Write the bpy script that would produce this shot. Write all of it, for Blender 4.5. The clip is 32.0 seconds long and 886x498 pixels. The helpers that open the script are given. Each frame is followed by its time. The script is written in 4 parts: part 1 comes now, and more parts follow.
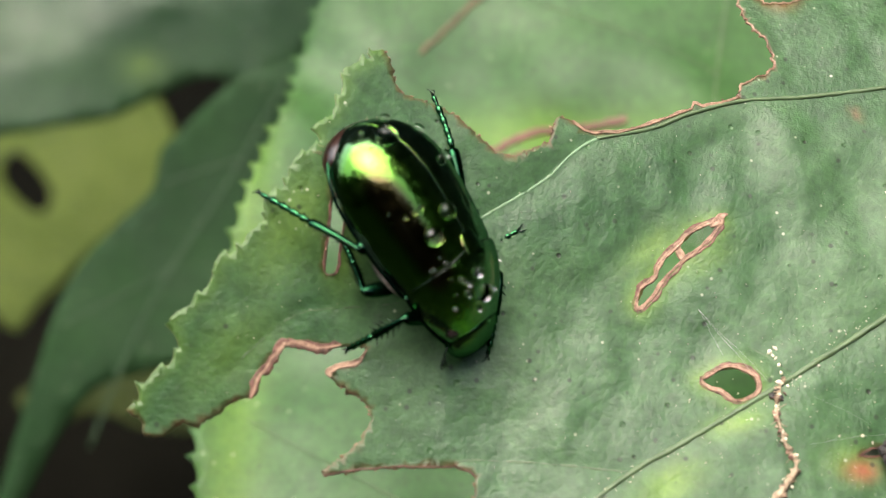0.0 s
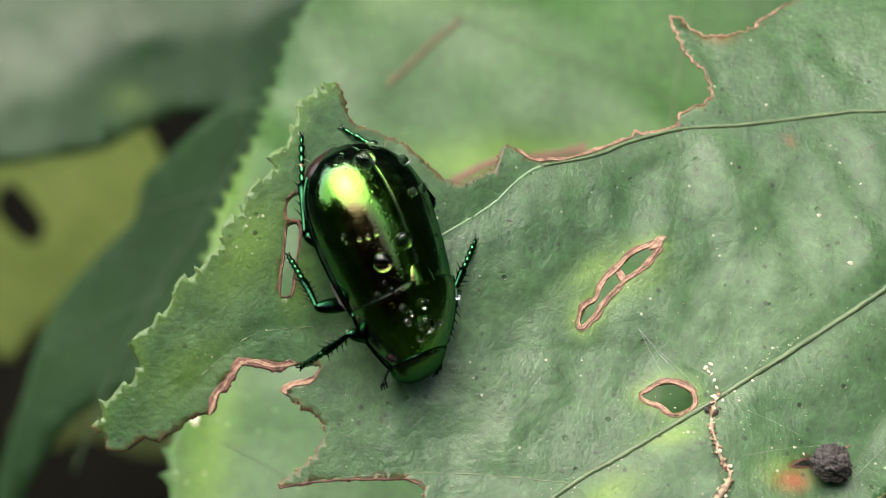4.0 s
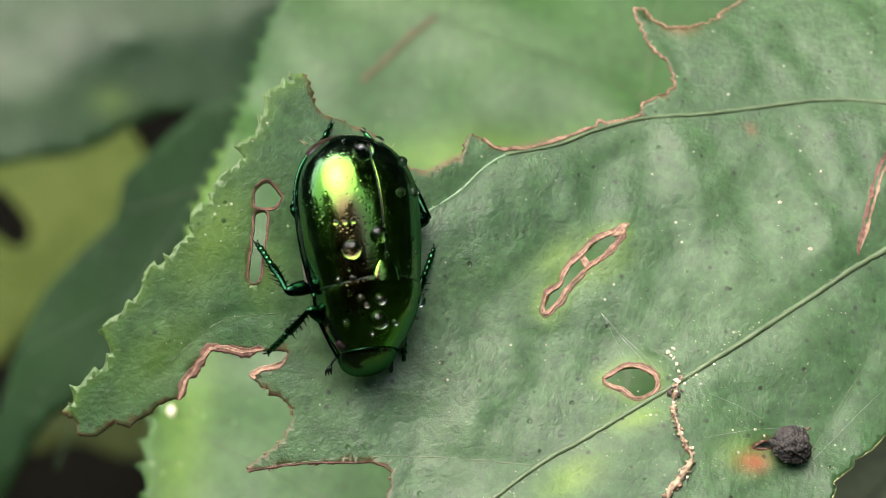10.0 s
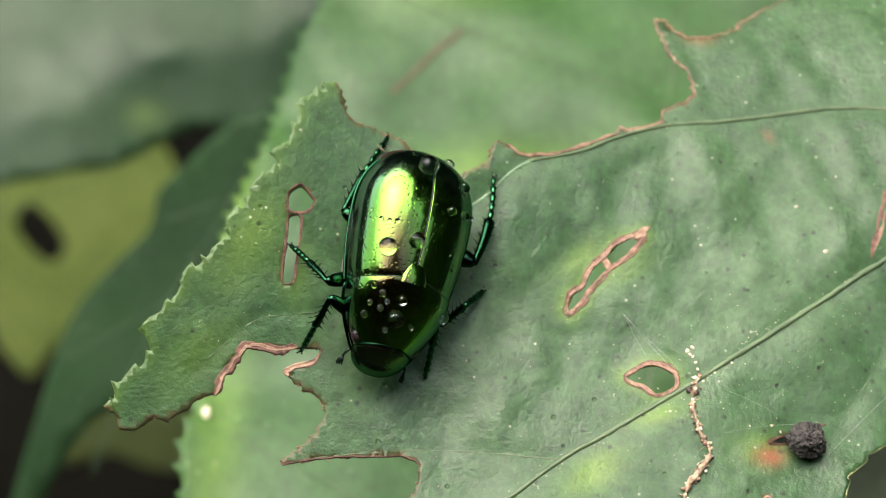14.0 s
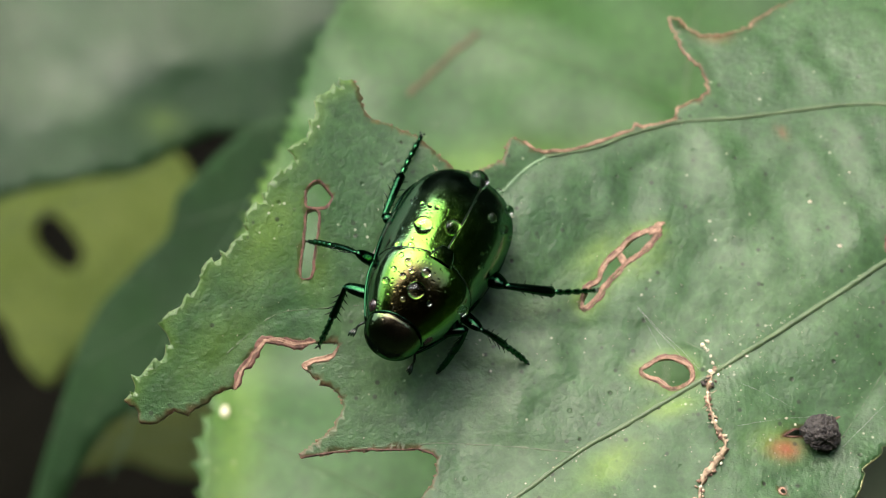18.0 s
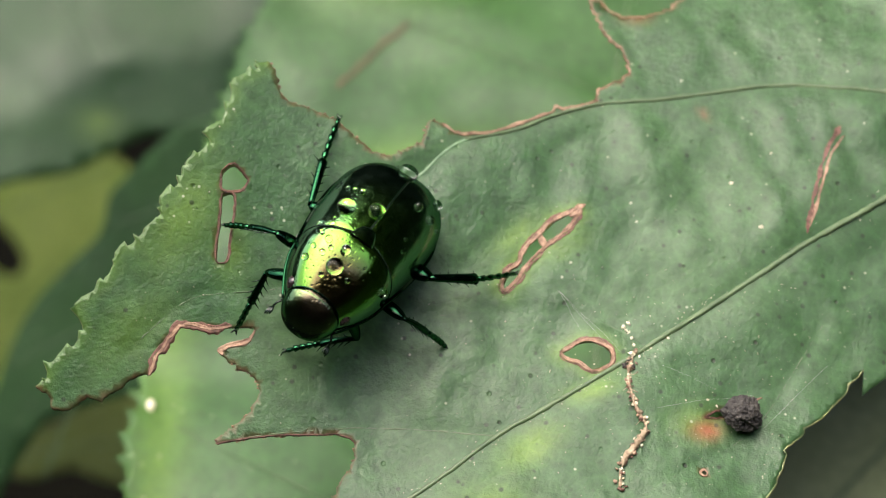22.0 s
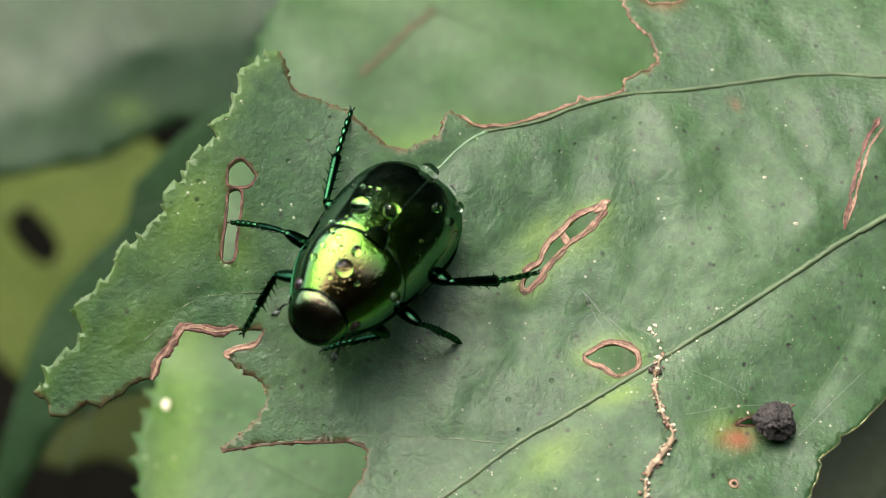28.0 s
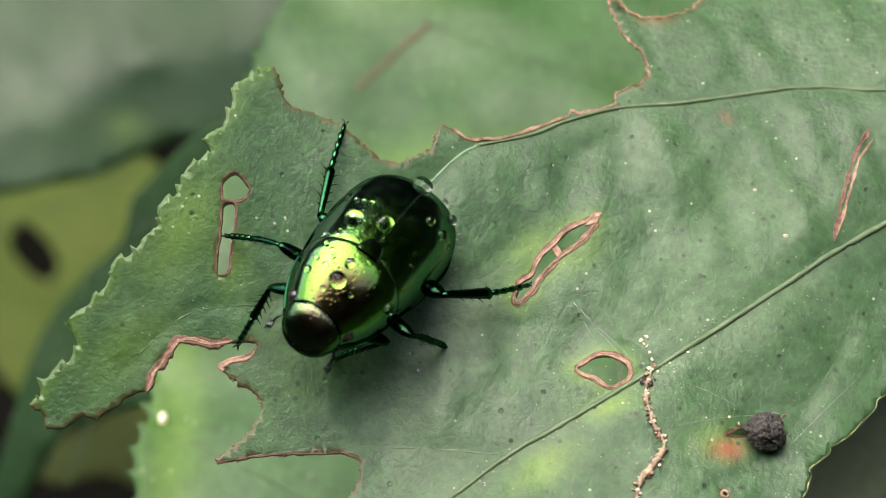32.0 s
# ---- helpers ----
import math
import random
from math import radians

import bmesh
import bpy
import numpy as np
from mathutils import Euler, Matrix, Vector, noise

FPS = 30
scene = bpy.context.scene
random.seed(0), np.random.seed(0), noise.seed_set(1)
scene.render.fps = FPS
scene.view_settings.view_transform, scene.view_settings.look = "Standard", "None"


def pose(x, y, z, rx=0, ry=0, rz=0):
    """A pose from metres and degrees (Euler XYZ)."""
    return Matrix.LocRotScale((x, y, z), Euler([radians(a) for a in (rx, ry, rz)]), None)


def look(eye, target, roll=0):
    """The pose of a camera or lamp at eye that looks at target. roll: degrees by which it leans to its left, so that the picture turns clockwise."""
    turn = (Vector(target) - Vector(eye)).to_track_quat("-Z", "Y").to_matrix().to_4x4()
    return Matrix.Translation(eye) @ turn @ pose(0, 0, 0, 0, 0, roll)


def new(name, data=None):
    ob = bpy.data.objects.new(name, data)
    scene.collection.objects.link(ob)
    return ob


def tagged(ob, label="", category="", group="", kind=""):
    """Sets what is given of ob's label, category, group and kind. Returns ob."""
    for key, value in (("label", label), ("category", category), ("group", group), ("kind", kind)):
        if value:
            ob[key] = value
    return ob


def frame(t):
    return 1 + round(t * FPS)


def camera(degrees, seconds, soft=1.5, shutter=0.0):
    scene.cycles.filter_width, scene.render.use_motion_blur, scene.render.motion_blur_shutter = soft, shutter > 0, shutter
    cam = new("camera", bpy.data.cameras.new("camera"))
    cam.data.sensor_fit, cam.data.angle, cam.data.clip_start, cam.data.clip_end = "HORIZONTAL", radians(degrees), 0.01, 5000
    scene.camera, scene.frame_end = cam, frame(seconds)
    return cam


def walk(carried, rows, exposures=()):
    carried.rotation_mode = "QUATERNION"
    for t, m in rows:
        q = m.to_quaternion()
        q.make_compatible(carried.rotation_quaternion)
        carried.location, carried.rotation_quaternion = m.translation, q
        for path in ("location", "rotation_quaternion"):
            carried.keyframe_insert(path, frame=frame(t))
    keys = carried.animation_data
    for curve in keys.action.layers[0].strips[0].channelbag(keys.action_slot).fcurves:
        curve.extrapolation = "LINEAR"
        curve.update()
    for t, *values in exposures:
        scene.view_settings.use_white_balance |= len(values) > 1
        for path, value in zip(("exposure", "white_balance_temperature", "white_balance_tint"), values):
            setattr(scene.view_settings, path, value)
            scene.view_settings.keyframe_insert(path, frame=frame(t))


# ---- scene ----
MM = 0.001

cam = camera(26, 32.0, soft=1.0)
# shallow focus on the bitten leaf, as a close-up lens has
cam.data.dof.use_dof = True
cam.data.dof.focus_distance = 0.1415
cam.data.dof.aperture_fstop = 33.0

PATH = [
    (0, (-0.00578, -0.06319, 0.11947), (-0.00247, 0.00579, -0.01256), 3.40),
    (0.5, (-0.00561, -0.06338, 0.11946), (-0.00223, 0.00565, -0.01254), 3.52),
    (1, (-0.00488, -0.06371, 0.12098), (-0.00146, 0.00561, -0.01087), 3.44),
    (1.5, (-0.00458, -0.06597, 0.12282), (-0.00141, 0.00423, -0.00857), 3.25),
    (2, (-0.00379, -0.06592, 0.12320), (-0.00092, 0.00453, -0.00806), 2.96),
    (2.5, (-0.00334, -0.06588, 0.12319), (-0.00064, 0.00452, -0.00810), 2.80),
    (3, (-0.00288, -0.06652, 0.12386), (-0.00026, 0.00400, -0.00737), 2.72),
    (3.5, (-0.00241, -0.06645, 0.12441), (0.00060, 0.00432, -0.00668), 2.85),
    (5.5, (-0.00176, -0.06859, 0.12742), (0.00131, 0.00345, -0.00297), 2.67),
    (6, (-0.00181, -0.06849, 0.12717), (0.00163, 0.00373, -0.00311), 2.89),
    (6.5, (-0.00192, -0.06874, 0.12764), (0.00174, 0.00347, -0.00264), 3.15),
    (7, (-0.00164, -0.06939, 0.12848), (0.00225, 0.00283, -0.00179), 3.25),
    (7.5, (-0.00120, -0.07077, 0.12970), (0.00320, 0.00168, -0.00043), 3.49),
    (8, (-0.00152, -0.06985, 0.12818), (0.00281, 0.00260, -0.00195), 3.45),
    (8.5, (-0.00093, -0.06932, 0.12670), (0.00386, 0.00229, -0.00387), 3.70),
    (9, (-0.00131, -0.06933, 0.12691), (0.00328, 0.00258, -0.00351), 3.65),
    (9.5, (-0.00094, -0.06925, 0.12676), (0.00331, 0.00231, -0.00386), 3.34),
    (10, (-0.00016, -0.06930, 0.12650), (0.00349, 0.00237, -0.00408), 2.92),
    (10.5, (-0.00061, -0.06963, 0.12664), (0.00252, 0.00209, -0.00393), 2.58),
    (11, (-0.00025, -0.07035, 0.12733), (0.00333, 0.00124, -0.00329), 2.85),
    (11.5, (-0.00016, -0.07055, 0.12846), (0.00315, 0.00138, -0.00199), 2.64),
    (12, (-0.00020, -0.07132, 0.12925), (0.00325, 0.00096, -0.00101), 2.66),
    (12.5, (-0.00022, -0.07249, 0.13025), (0.00308, 0.00023, 0.00024), 2.56),
    (13, (-0.00051, -0.07361, 0.13124), (0.00255, -0.00049, 0.00145), 2.46),
    (13.5, (-0.00017, -0.07298, 0.13074), (0.00191, 0.00007, 0.00089), 1.67),
    (14, (-0.00014, -0.07298, 0.13051), (0.00128, -0.00002, 0.00060), 1.37),
    (14.5, (-0.00052, -0.07321, 0.13109), (0.00119, -0.00003, 0.00131), 1.44),
    (16.5, (-0.00067, -0.07496, 0.13257), (-0.00010, -0.00091, 0.00327), 0.67),
    (17, (-0.00031, -0.07442, 0.13259), (0.00018, -0.00028, 0.00335), 0.51),
    (17.5, (-0.00068, -0.07405, 0.13139), (-0.00044, 0.00009, 0.00214), 0.41),
    (18, (-0.00016, -0.07485, 0.13100), (-0.00002, -0.00100, 0.00158), 0.32),
    (18.5, (0.00031, -0.07510, 0.13147), (0.00012, -0.00128, 0.00204), 0.00),
    (19, (-0.00001, -0.07560, 0.13142), (-0.00000, -0.00161, 0.00209), 0.14),
    (19.5, (0.00018, -0.07546, 0.13145), (0.00167, -0.00122, 0.00227), 1.10),
    (20, (0.00071, -0.07622, 0.13102), (0.00216, -0.00195, 0.00187), 1.06),
    (20.5, (0.00142, -0.07661, 0.13063), (0.00246, -0.00207, 0.00162), 0.65),
    (21, (0.00216, -0.07664, 0.12962), (0.00358, -0.00211, 0.00061), 0.84),
    (21.5, (0.00249, -0.07621, 0.12918), (0.00504, -0.00149, 0.00029), 1.56),
    (22, (0.00283, -0.07607, 0.12846), (0.00633, -0.00138, -0.00042), 2.15),
    (22.5, (0.00249, -0.07587, 0.12757), (0.00576, -0.00137, -0.00143), 2.04),
    (23, (0.00249, -0.07545, 0.12650), (0.00566, -0.00118, -0.00264), 2.00),
    (23.5, (0.00209, -0.07473, 0.12497), (0.00496, -0.00101, -0.00448), 1.84),
    (24, (0.00215, -0.07308, 0.12363), (0.00498, 0.00068, -0.00581), 1.83),
    (24.5, (0.00234, -0.07161, 0.12209), (0.00486, 0.00231, -0.00725), 1.65),
    (25, (0.00346, -0.07169, 0.12198), (0.00577, 0.00189, -0.00757), 1.32),
    (25.5, (0.00335, -0.07213, 0.12196), (0.00448, 0.00130, -0.00768), 0.58),
    (27.5, (0.00413, -0.07222, 0.12343), (0.00474, 0.00121, -0.00622), 0.32),
    (28, (0.00519, -0.07164, 0.12314), (0.00503, 0.00190, -0.00645), -0.30),
    (28.5, (0.00508, -0.07164, 0.12335), (0.00454, 0.00225, -0.00604), -0.53),
    (29, (0.00496, -0.07214, 0.12416), (0.00524, 0.00220, -0.00497), 0.01),
    (29.5, (0.00549, -0.07292, 0.12482), (0.00583, 0.00161, -0.00421), 0.04),
    (30, (0.00579, -0.07297, 0.12469), (0.00559, 0.00165, -0.00427), -0.38),
    (30.5, (0.00535, -0.07248, 0.12382), (0.00520, 0.00198, -0.00523), -0.32),
    (31, (0.00466, -0.07206, 0.12398), (0.00477, 0.00261, -0.00496), -0.13),
    (31.5, (0.00531, -0.07264, 0.12401), (0.00562, 0.00208, -0.00490), 0.40),
    (32, (0.00578, -0.07243, 0.12398), (0.00557, 0.00220, -0.00498), -0.48),
]
walk(cam, [(t, look(eye, target, roll)) for t, eye, target, roll in PATH], exposures=[(0.0, 1.95), (6.0, 1.82), (14.0, 1.84), (18.0, 1.74), (32.0, 1.71)])

# ---- world, sun ----
SUN_DIR = Vector((-0.23, 0.43, 0.875)).normalized()
world = bpy.data.worlds.new("sky")
scene.world = world
world.use_nodes = True
wt = world.node_tree
sky = wt.nodes.new("ShaderNodeTexSky")
sky.sky_type = "NISHITA"
sky.sun_disc = False
sky.sun_elevation = math.asin(SUN_DIR.z)
sky.sun_rotation = math.atan2(SUN_DIR.x, SUN_DIR.y)
sky.dust_density = 5.0
sky.air_density = 1.3
wt.nodes["Background"].inputs["Strength"].default_value = 0.15
wt.links.new(sky.outputs[0], wt.nodes["Background"].inputs[0])
sun_data = bpy.data.lights.new("sun", "SUN")
sun_data.energy = 1.2
sun_data.angle = radians(70)
sun_data.color = (1.0, 0.96, 0.87)
sun = new("sun", sun_data)
sun.matrix_world = look(SUN_DIR * 2, (0, 0, 0))


# ---- materials ----
def material(name):
    m = bpy.data.materials.new(name)
    m.use_nodes = True
    nt = m.node_tree
    return m, nt, nt.nodes["Principled BSDF"]


def node(nt, kind, **inputs):
    n = nt.nodes.new(kind)
    for k, v in inputs.items():
        n.inputs[k.replace("_", " ")].default_value = v
    return n


def noise_tex(nt, scale, detail=6.0, rough=0.55, coords="Object"):
    tc = nt.nodes.new("ShaderNodeTexCoord")
    n = node(nt, "ShaderNodeTexNoise", Scale=scale, Detail=detail, Roughness=rough)
    nt.links.new(tc.outputs[coords], n.inputs["Vector"])
    return n


def ramp(nt, source, stops):
    r = nt.nodes.new("ShaderNodeValToRGB")
    while len(r.color_ramp.elements) < len(stops):
        r.color_ramp.elements.new(0.5)
    for e, (p, c) in zip(r.color_ramp.elements, stops):
        e.position, e.color = p, (*c, 1.0) if len(c) == 3 else c
    nt.links.new(source, r.inputs[0])
    return r


def mix(nt, fac, a, b, blend="MIX"):
    n = nt.nodes.new("ShaderNodeMix")
    n.data_type, n.blend_type = "RGBA", blend
    for sock, v in ((n.inputs[0], fac), (n.inputs[6], a), (n.inputs[7], b)):
        if isinstance(v, bpy.types.NodeSocket):
            nt.links.new(v, sock)
        elif isinstance(v, (int, float)):
            sock.default_value = v
        else:
            sock.default_value = (*v, 1.0)
    return n.outputs[2]


def bump(nt, bsdf, height, strength, distance):
    b = node(nt, "ShaderNodeBump", Strength=strength, Distance=distance)
    nt.links.new(height, b.inputs["Height"])
    nt.links.new(b.outputs[0], bsdf.inputs["Normal"])
    return b


def math_node(nt, op, a, b):
    n = nt.nodes.new("ShaderNodeMath")
    n.operation = op
    for sock, v in ((n.inputs[0], a), (n.inputs[1], b)):
        if isinstance(v, bpy.types.NodeSocket):
            nt.links.new(v, sock)
        else:
            sock.default_value = v
    return n.outputs[0]


def leaf_material(name, dark, light, yellow, gloss=0.5, translucent=0.25, stains=True, spec=0.4):
    m, nt, b = material(name)
    big = noise_tex(nt, 55, 4)
    fine = noise_tex(nt, 900, 8, 0.6)
    col = mix(nt, ramp(nt, big.outputs[0], [(0.35, (0, 0, 0)), (0.7, (1, 1, 1))]).outputs[0], dark, light)
    mott = ramp(nt, fine.outputs[0], [(0.3, (0.6, 0.62, 0.58)), (0.68, (1.22, 1.2, 1.18))])
    col = mix(nt, 0.8, col, mott.outputs[0], "MULTIPLY")
    if stains:
        st = nt.nodes.new("ShaderNodeVertexColor")
        st.layer_name = "stain"
        sep = nt.nodes.new("ShaderNodeSeparateColor")
        nt.links.new(st.outputs[0], sep.inputs[0])
        edge = noise_tex(nt, 420, 5)
        wob = math_node(nt, "ADD", math_node(nt, "MULTIPLY", edge.outputs[0], 0.9), 0.45)
        col = mix(nt, math_node(nt, "MULTIPLY", sep.outputs[1], wob), col, yellow)
        col = mix(nt, math_node(nt, "MULTIPLY", sep.outputs[0], wob), col, (0.33, 0.075, 0.04))
        col = mix(nt, math_node(nt, "MULTIPLY", sep.outputs[2], wob), col, (0.12, 0.062, 0.034))
    # tiny dark punctures and pale flecks
    tc = nt.nodes.new("ShaderNodeTexCoord")
    vo = node(nt, "ShaderNodeTexVoronoi", Scale=430.0)
    nt.links.new(tc.outputs["Object"], vo.inputs["Vector"])
    dots = ramp(nt, vo.outputs["Distance"], [(0.05, (1, 1, 1)), (0.09, (0, 0, 0))])
    pick = noise_tex(nt, 150, 2)
    sel = ramp(nt, pick.outputs[0], [(0.47, (0, 0, 0)), (0.55, (1, 1, 1))])
    dots_m = mix(nt, 1.0, dots.outputs[0], sel.outputs[0], "MULTIPLY")
    col = mix(nt, dots_m, col, (0.02, 0.03, 0.015))
    # fine net of small veins and a scatter of tiny specks
    net = node(nt, "ShaderNodeTexVoronoi", Scale=1100.0)
    net.feature = "DISTANCE_TO_EDGE"
    nt.links.new(tc.outputs["Object"], net.inputs["Vector"])
    col = mix(nt, 0.55, col, ramp(nt, net.outputs["Distance"], [(0.0, (1.22, 1.2, 1.15)), (0.12, (1.0, 1.0, 1.0)), (0.5, (0.86, 0.88, 0.84))]).outputs[0], "MULTIPLY")
    for size, lim, tone, off in ((780.0, 0.19, (0.015, 0.02, 0.01), 0.47), (900.0, 0.13, (0.45, 0.48, 0.36), 0.54)):
        v2 = node(nt, "ShaderNodeTexVoronoi", Scale=size)
        nt.links.new(tc.outputs["Object"], v2.inputs["Vector"])
        few = ramp(nt, noise_tex(nt, 330 + size * 0.1, 2).outputs[0], [(off, (0, 0, 0)), (off + 0.06, (1, 1, 1))])
        spk = mix(nt, 1.0, ramp(nt, v2.outputs["Distance"], [(lim * 0.5, (1, 1, 1)), (lim, (0, 0, 0))]).outputs[0], few.outputs[0], "MULTIPLY")
        col = mix(nt, mix(nt, 1.0, spk, (0.7, 0.7, 0.7), "MULTIPLY"), col, tone)
    nt.links.new(col, b.inputs["Base Color"])
    rr = ramp(nt, noise_tex(nt, 130, 5).outputs[0], [(0.3, (gloss - 0.09,) * 3), (0.7, (gloss + 0.14,) * 3)])
    nt.links.new(rr.outputs[0], b.inputs["Roughness"])
    b.inputs["Specular IOR Level"].default_value = spec
    h = math_node(nt, "ADD", math_node(nt, "MULTIPLY", noise_tex(nt, 2600, 4, 0.6).outputs[0], 1.3), math_node(nt, "MULTIPLY", noise_tex(nt, 420, 3).outputs[0], 0.5))
    h = math_node(nt, "ADD", h, math_node(nt, "MULTIPLY", dots.outputs[0], -1.0))
    h = math_node(nt, "ADD", h, math_node(nt, "MULTIPLY", net.outputs["Distance"], 0.4))
    bp = bump(nt, b, h, 0.56, 0.00013)
    tr = nt.nodes.new("ShaderNodeBsdfTranslucent")
    nt.links.new(mix(nt, 1.0, col, (1.0, 1.25, 0.45), "MULTIPLY"), tr.inputs[0])
    nt.links.new(bp.outputs[0], tr.inputs["Normal"])
    ms = nt.nodes.new("ShaderNodeMixShader")
    ms.inputs[0].default_value = translucent
    nt.links.new(b.outputs[0], ms.inputs[1])
    nt.links.new(tr.outputs[0], ms.inputs[2])
    nt.links.new(ms.outputs[0], nt.nodes["Material Output"].inputs[0])
    return m


def plain_material(name, a, c, rough=0.6, metallic=0.0, scale=600, bump_mm=0.08, spec=0.5):
    m, nt, b = material(name)
    n = noise_tex(nt, scale, 7, 0.6)
    nt.links.new(ramp(nt, n.outputs[0], [(0.3, a), (0.7, c)]).outputs[0], b.inputs["Base Color"])
    b.inputs["Roughness"].default_value = rough
    b.inputs["Metallic"].default_value = metallic
    b.inputs["Specular IOR Level"].default_value = spec
    bump(nt, b, noise_tex(nt, scale * 1.7, 6).outputs[0], 0.7, bump_mm * MM)
    return m


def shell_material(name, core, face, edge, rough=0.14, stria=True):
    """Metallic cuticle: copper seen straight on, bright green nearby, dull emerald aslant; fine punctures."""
    m, nt, b = material(name)
    n = noise_tex(nt, 260, 5)
    dull = tuple(c * 0.72 for c in core)
    col = mix(nt, ramp(nt, n.outputs[0], [(0.35, (0, 0, 0)), (0.65, (1, 1, 1))]).outputs[0], core, dull)
    nt.links.new(col, b.inputs["Base Color"])
    b.inputs["Metallic"].default_value = 1.0
    rr = ramp(nt, noise_tex(nt, 900, 5).outputs[0], [(0.3, (rough - 0.05,) * 3), (0.7, (rough + 0.08,) * 3)])
    nt.links.new(rr.outputs[0], b.inputs["Roughness"])
    b.inputs["Specular Tint"].default_value = (0.45, 0.85, 0.65, 1.0)
    b.inputs["Coat Weight"].default_value = 0.12
    b.inputs["Coat Roughness"].default_value = 0.06
    tc = nt.nodes.new("ShaderNodeTexCoord")
    vo = node(nt, "ShaderNodeTexVoronoi", Scale=2900.0)
    nt.links.new(tc.outputs["Object"], vo.inputs["Vector"])
    pits = ramp(nt, vo.outputs["Distance"], [(0.0, (0, 0, 0)), (0.35, (1, 1, 1))]).outputs[0]
    h = math_node(nt, "ADD", math_node(nt, "MULTIPLY", pits, 0.55), math_node(nt, "MULTIPLY", noise_tex(nt, 520, 4).outputs[0], 0.5))
    if stria:
        wv = node(nt, "ShaderNodeTexWave", Scale=330.0, Distortion=1.2, Detail=2.0)
        wv.bands_direction = "Y"
        nt.links.new(tc.outputs["Object"], wv.inputs["Vector"])
        h = math_node(nt, "ADD", h, math_node(nt, "MULTIPLY", wv.outputs[1], 0.22))
    bp = bump(nt, b, h, 0.44, 0.00006)
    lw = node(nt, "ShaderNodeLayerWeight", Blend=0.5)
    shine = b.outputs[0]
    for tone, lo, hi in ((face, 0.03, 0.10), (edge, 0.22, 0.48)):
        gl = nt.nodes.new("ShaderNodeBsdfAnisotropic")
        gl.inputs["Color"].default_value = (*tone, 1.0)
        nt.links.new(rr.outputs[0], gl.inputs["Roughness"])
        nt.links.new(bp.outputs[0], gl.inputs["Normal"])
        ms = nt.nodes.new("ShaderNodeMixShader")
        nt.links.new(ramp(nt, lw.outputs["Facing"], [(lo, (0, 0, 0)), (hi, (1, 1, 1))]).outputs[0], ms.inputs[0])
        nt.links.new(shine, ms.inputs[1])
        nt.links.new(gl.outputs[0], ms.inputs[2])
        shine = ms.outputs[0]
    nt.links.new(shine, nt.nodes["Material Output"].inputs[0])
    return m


LEAF = leaf_material("leaf_green", (0.032, 0.086, 0.030), (0.064, 0.134, 0.054), (0.18, 0.31, 0.035), 0.40, 0.25, True, 0.45)
LEAF_LOW = leaf_material("lower_leaf_green", (0.022, 0.074, 0.017), (0.046, 0.116, 0.032), (0.14, 0.26, 0.03), 0.48, 0.22, True, 0.36)
LEAF_FAR = leaf_material("far_leaf_green", (0.012, 0.038, 0.013), (0.022, 0.058, 0.020), (0.2, 0.3, 0.05), 0.42, 0.12, True, 0.3)
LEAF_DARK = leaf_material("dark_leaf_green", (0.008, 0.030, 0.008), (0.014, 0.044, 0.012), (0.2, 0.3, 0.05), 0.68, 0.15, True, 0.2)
# the next green is paled: missing light is put into its colour
LEAF_LIT = leaf_material("lit_leaf_green", (0.18, 0.22, 0.13), (0.24, 0.28, 0.18), (0.2, 0.3, 0.05), 0.6, 0.25, True, 0.2)
LEAF_YELLOW = leaf_material("yellowing_leaf", (0.095, 0.140, 0.032), (0.125, 0.172, 0.043), (0.3, 0.36, 0.06), 0.75, 0.3, True, 0.2)
LEAF_OLIVE = leaf_material("olive_leaf", (0.040, 0.060, 0.010), (0.06, 0.085, 0.016), (0.2, 0.2, 0.05), 0.8, 0.2)
VEIN = plain_material("leaf_vein", (0.045, 0.08, 0.03), (0.085, 0.13, 0.055), 0.45, 0, 700, 0.06)
VEIN_FAR = plain_material("dull_vein", (0.02, 0.055, 0.02), (0.035, 0.075, 0.03), 0.6, 0, 300, 0.06)
VEIN_PALE = plain_material("pale_vein", (0.10, 0.19, 0.09), (0.15, 0.25, 0.13), 0.45, 0, 700, 0.05)
SCAR = plain_material("scar_tissue", (0.045, 0.020, 0.013), (0.21, 0.105, 0.075), 0.7, 0, 1900, 0.14)
SCAR_PALE = plain_material("pale_scar", (0.13, 0.068, 0.042), (0.43, 0.28, 0.19), 0.7, 0, 1900, 0.14)
SHRED = plain_material("dry_shred", (0.035, 0.02, 0.011), (0.25, 0.15, 0.085), 0.8, 0, 900, 0.1)
MARGIN = plain_material("leaf_margin", (0.05, 0.09, 0.03), (0.22, 0.22, 0.09), 0.5, 0, 1500, 0.05)
CRUST_DARK = plain_material("dark_scar", (0.04, 0.035, 0.015), (0.10, 0.075, 0.035), 0.8, 0, 300, 0.1)
CRUST = plain_material("dry_crust", (0.10, 0.06, 0.03), (0.48, 0.38, 0.26), 0.8, 0, 1500, 0.15)
FRASS = plain_material("dark_crumb", (0.007, 0.006, 0.006), (0.050, 0.043, 0.038), 0.75, 0, 1500, 0.3)
FLECK = plain_material("pale_fleck", (0.5, 0.45, 0.30), (0.75, 0.70, 0.55), 0.7, 0, 2500, 0.05)
# soil darker than real earth: the deep shade is put into its colour
SOIL_SHADE = plain_material("soil", (0.002, 0.002, 0.001), (0.006, 0.006, 0.004), 0.9, 0, 25, 5.0, 0.08)
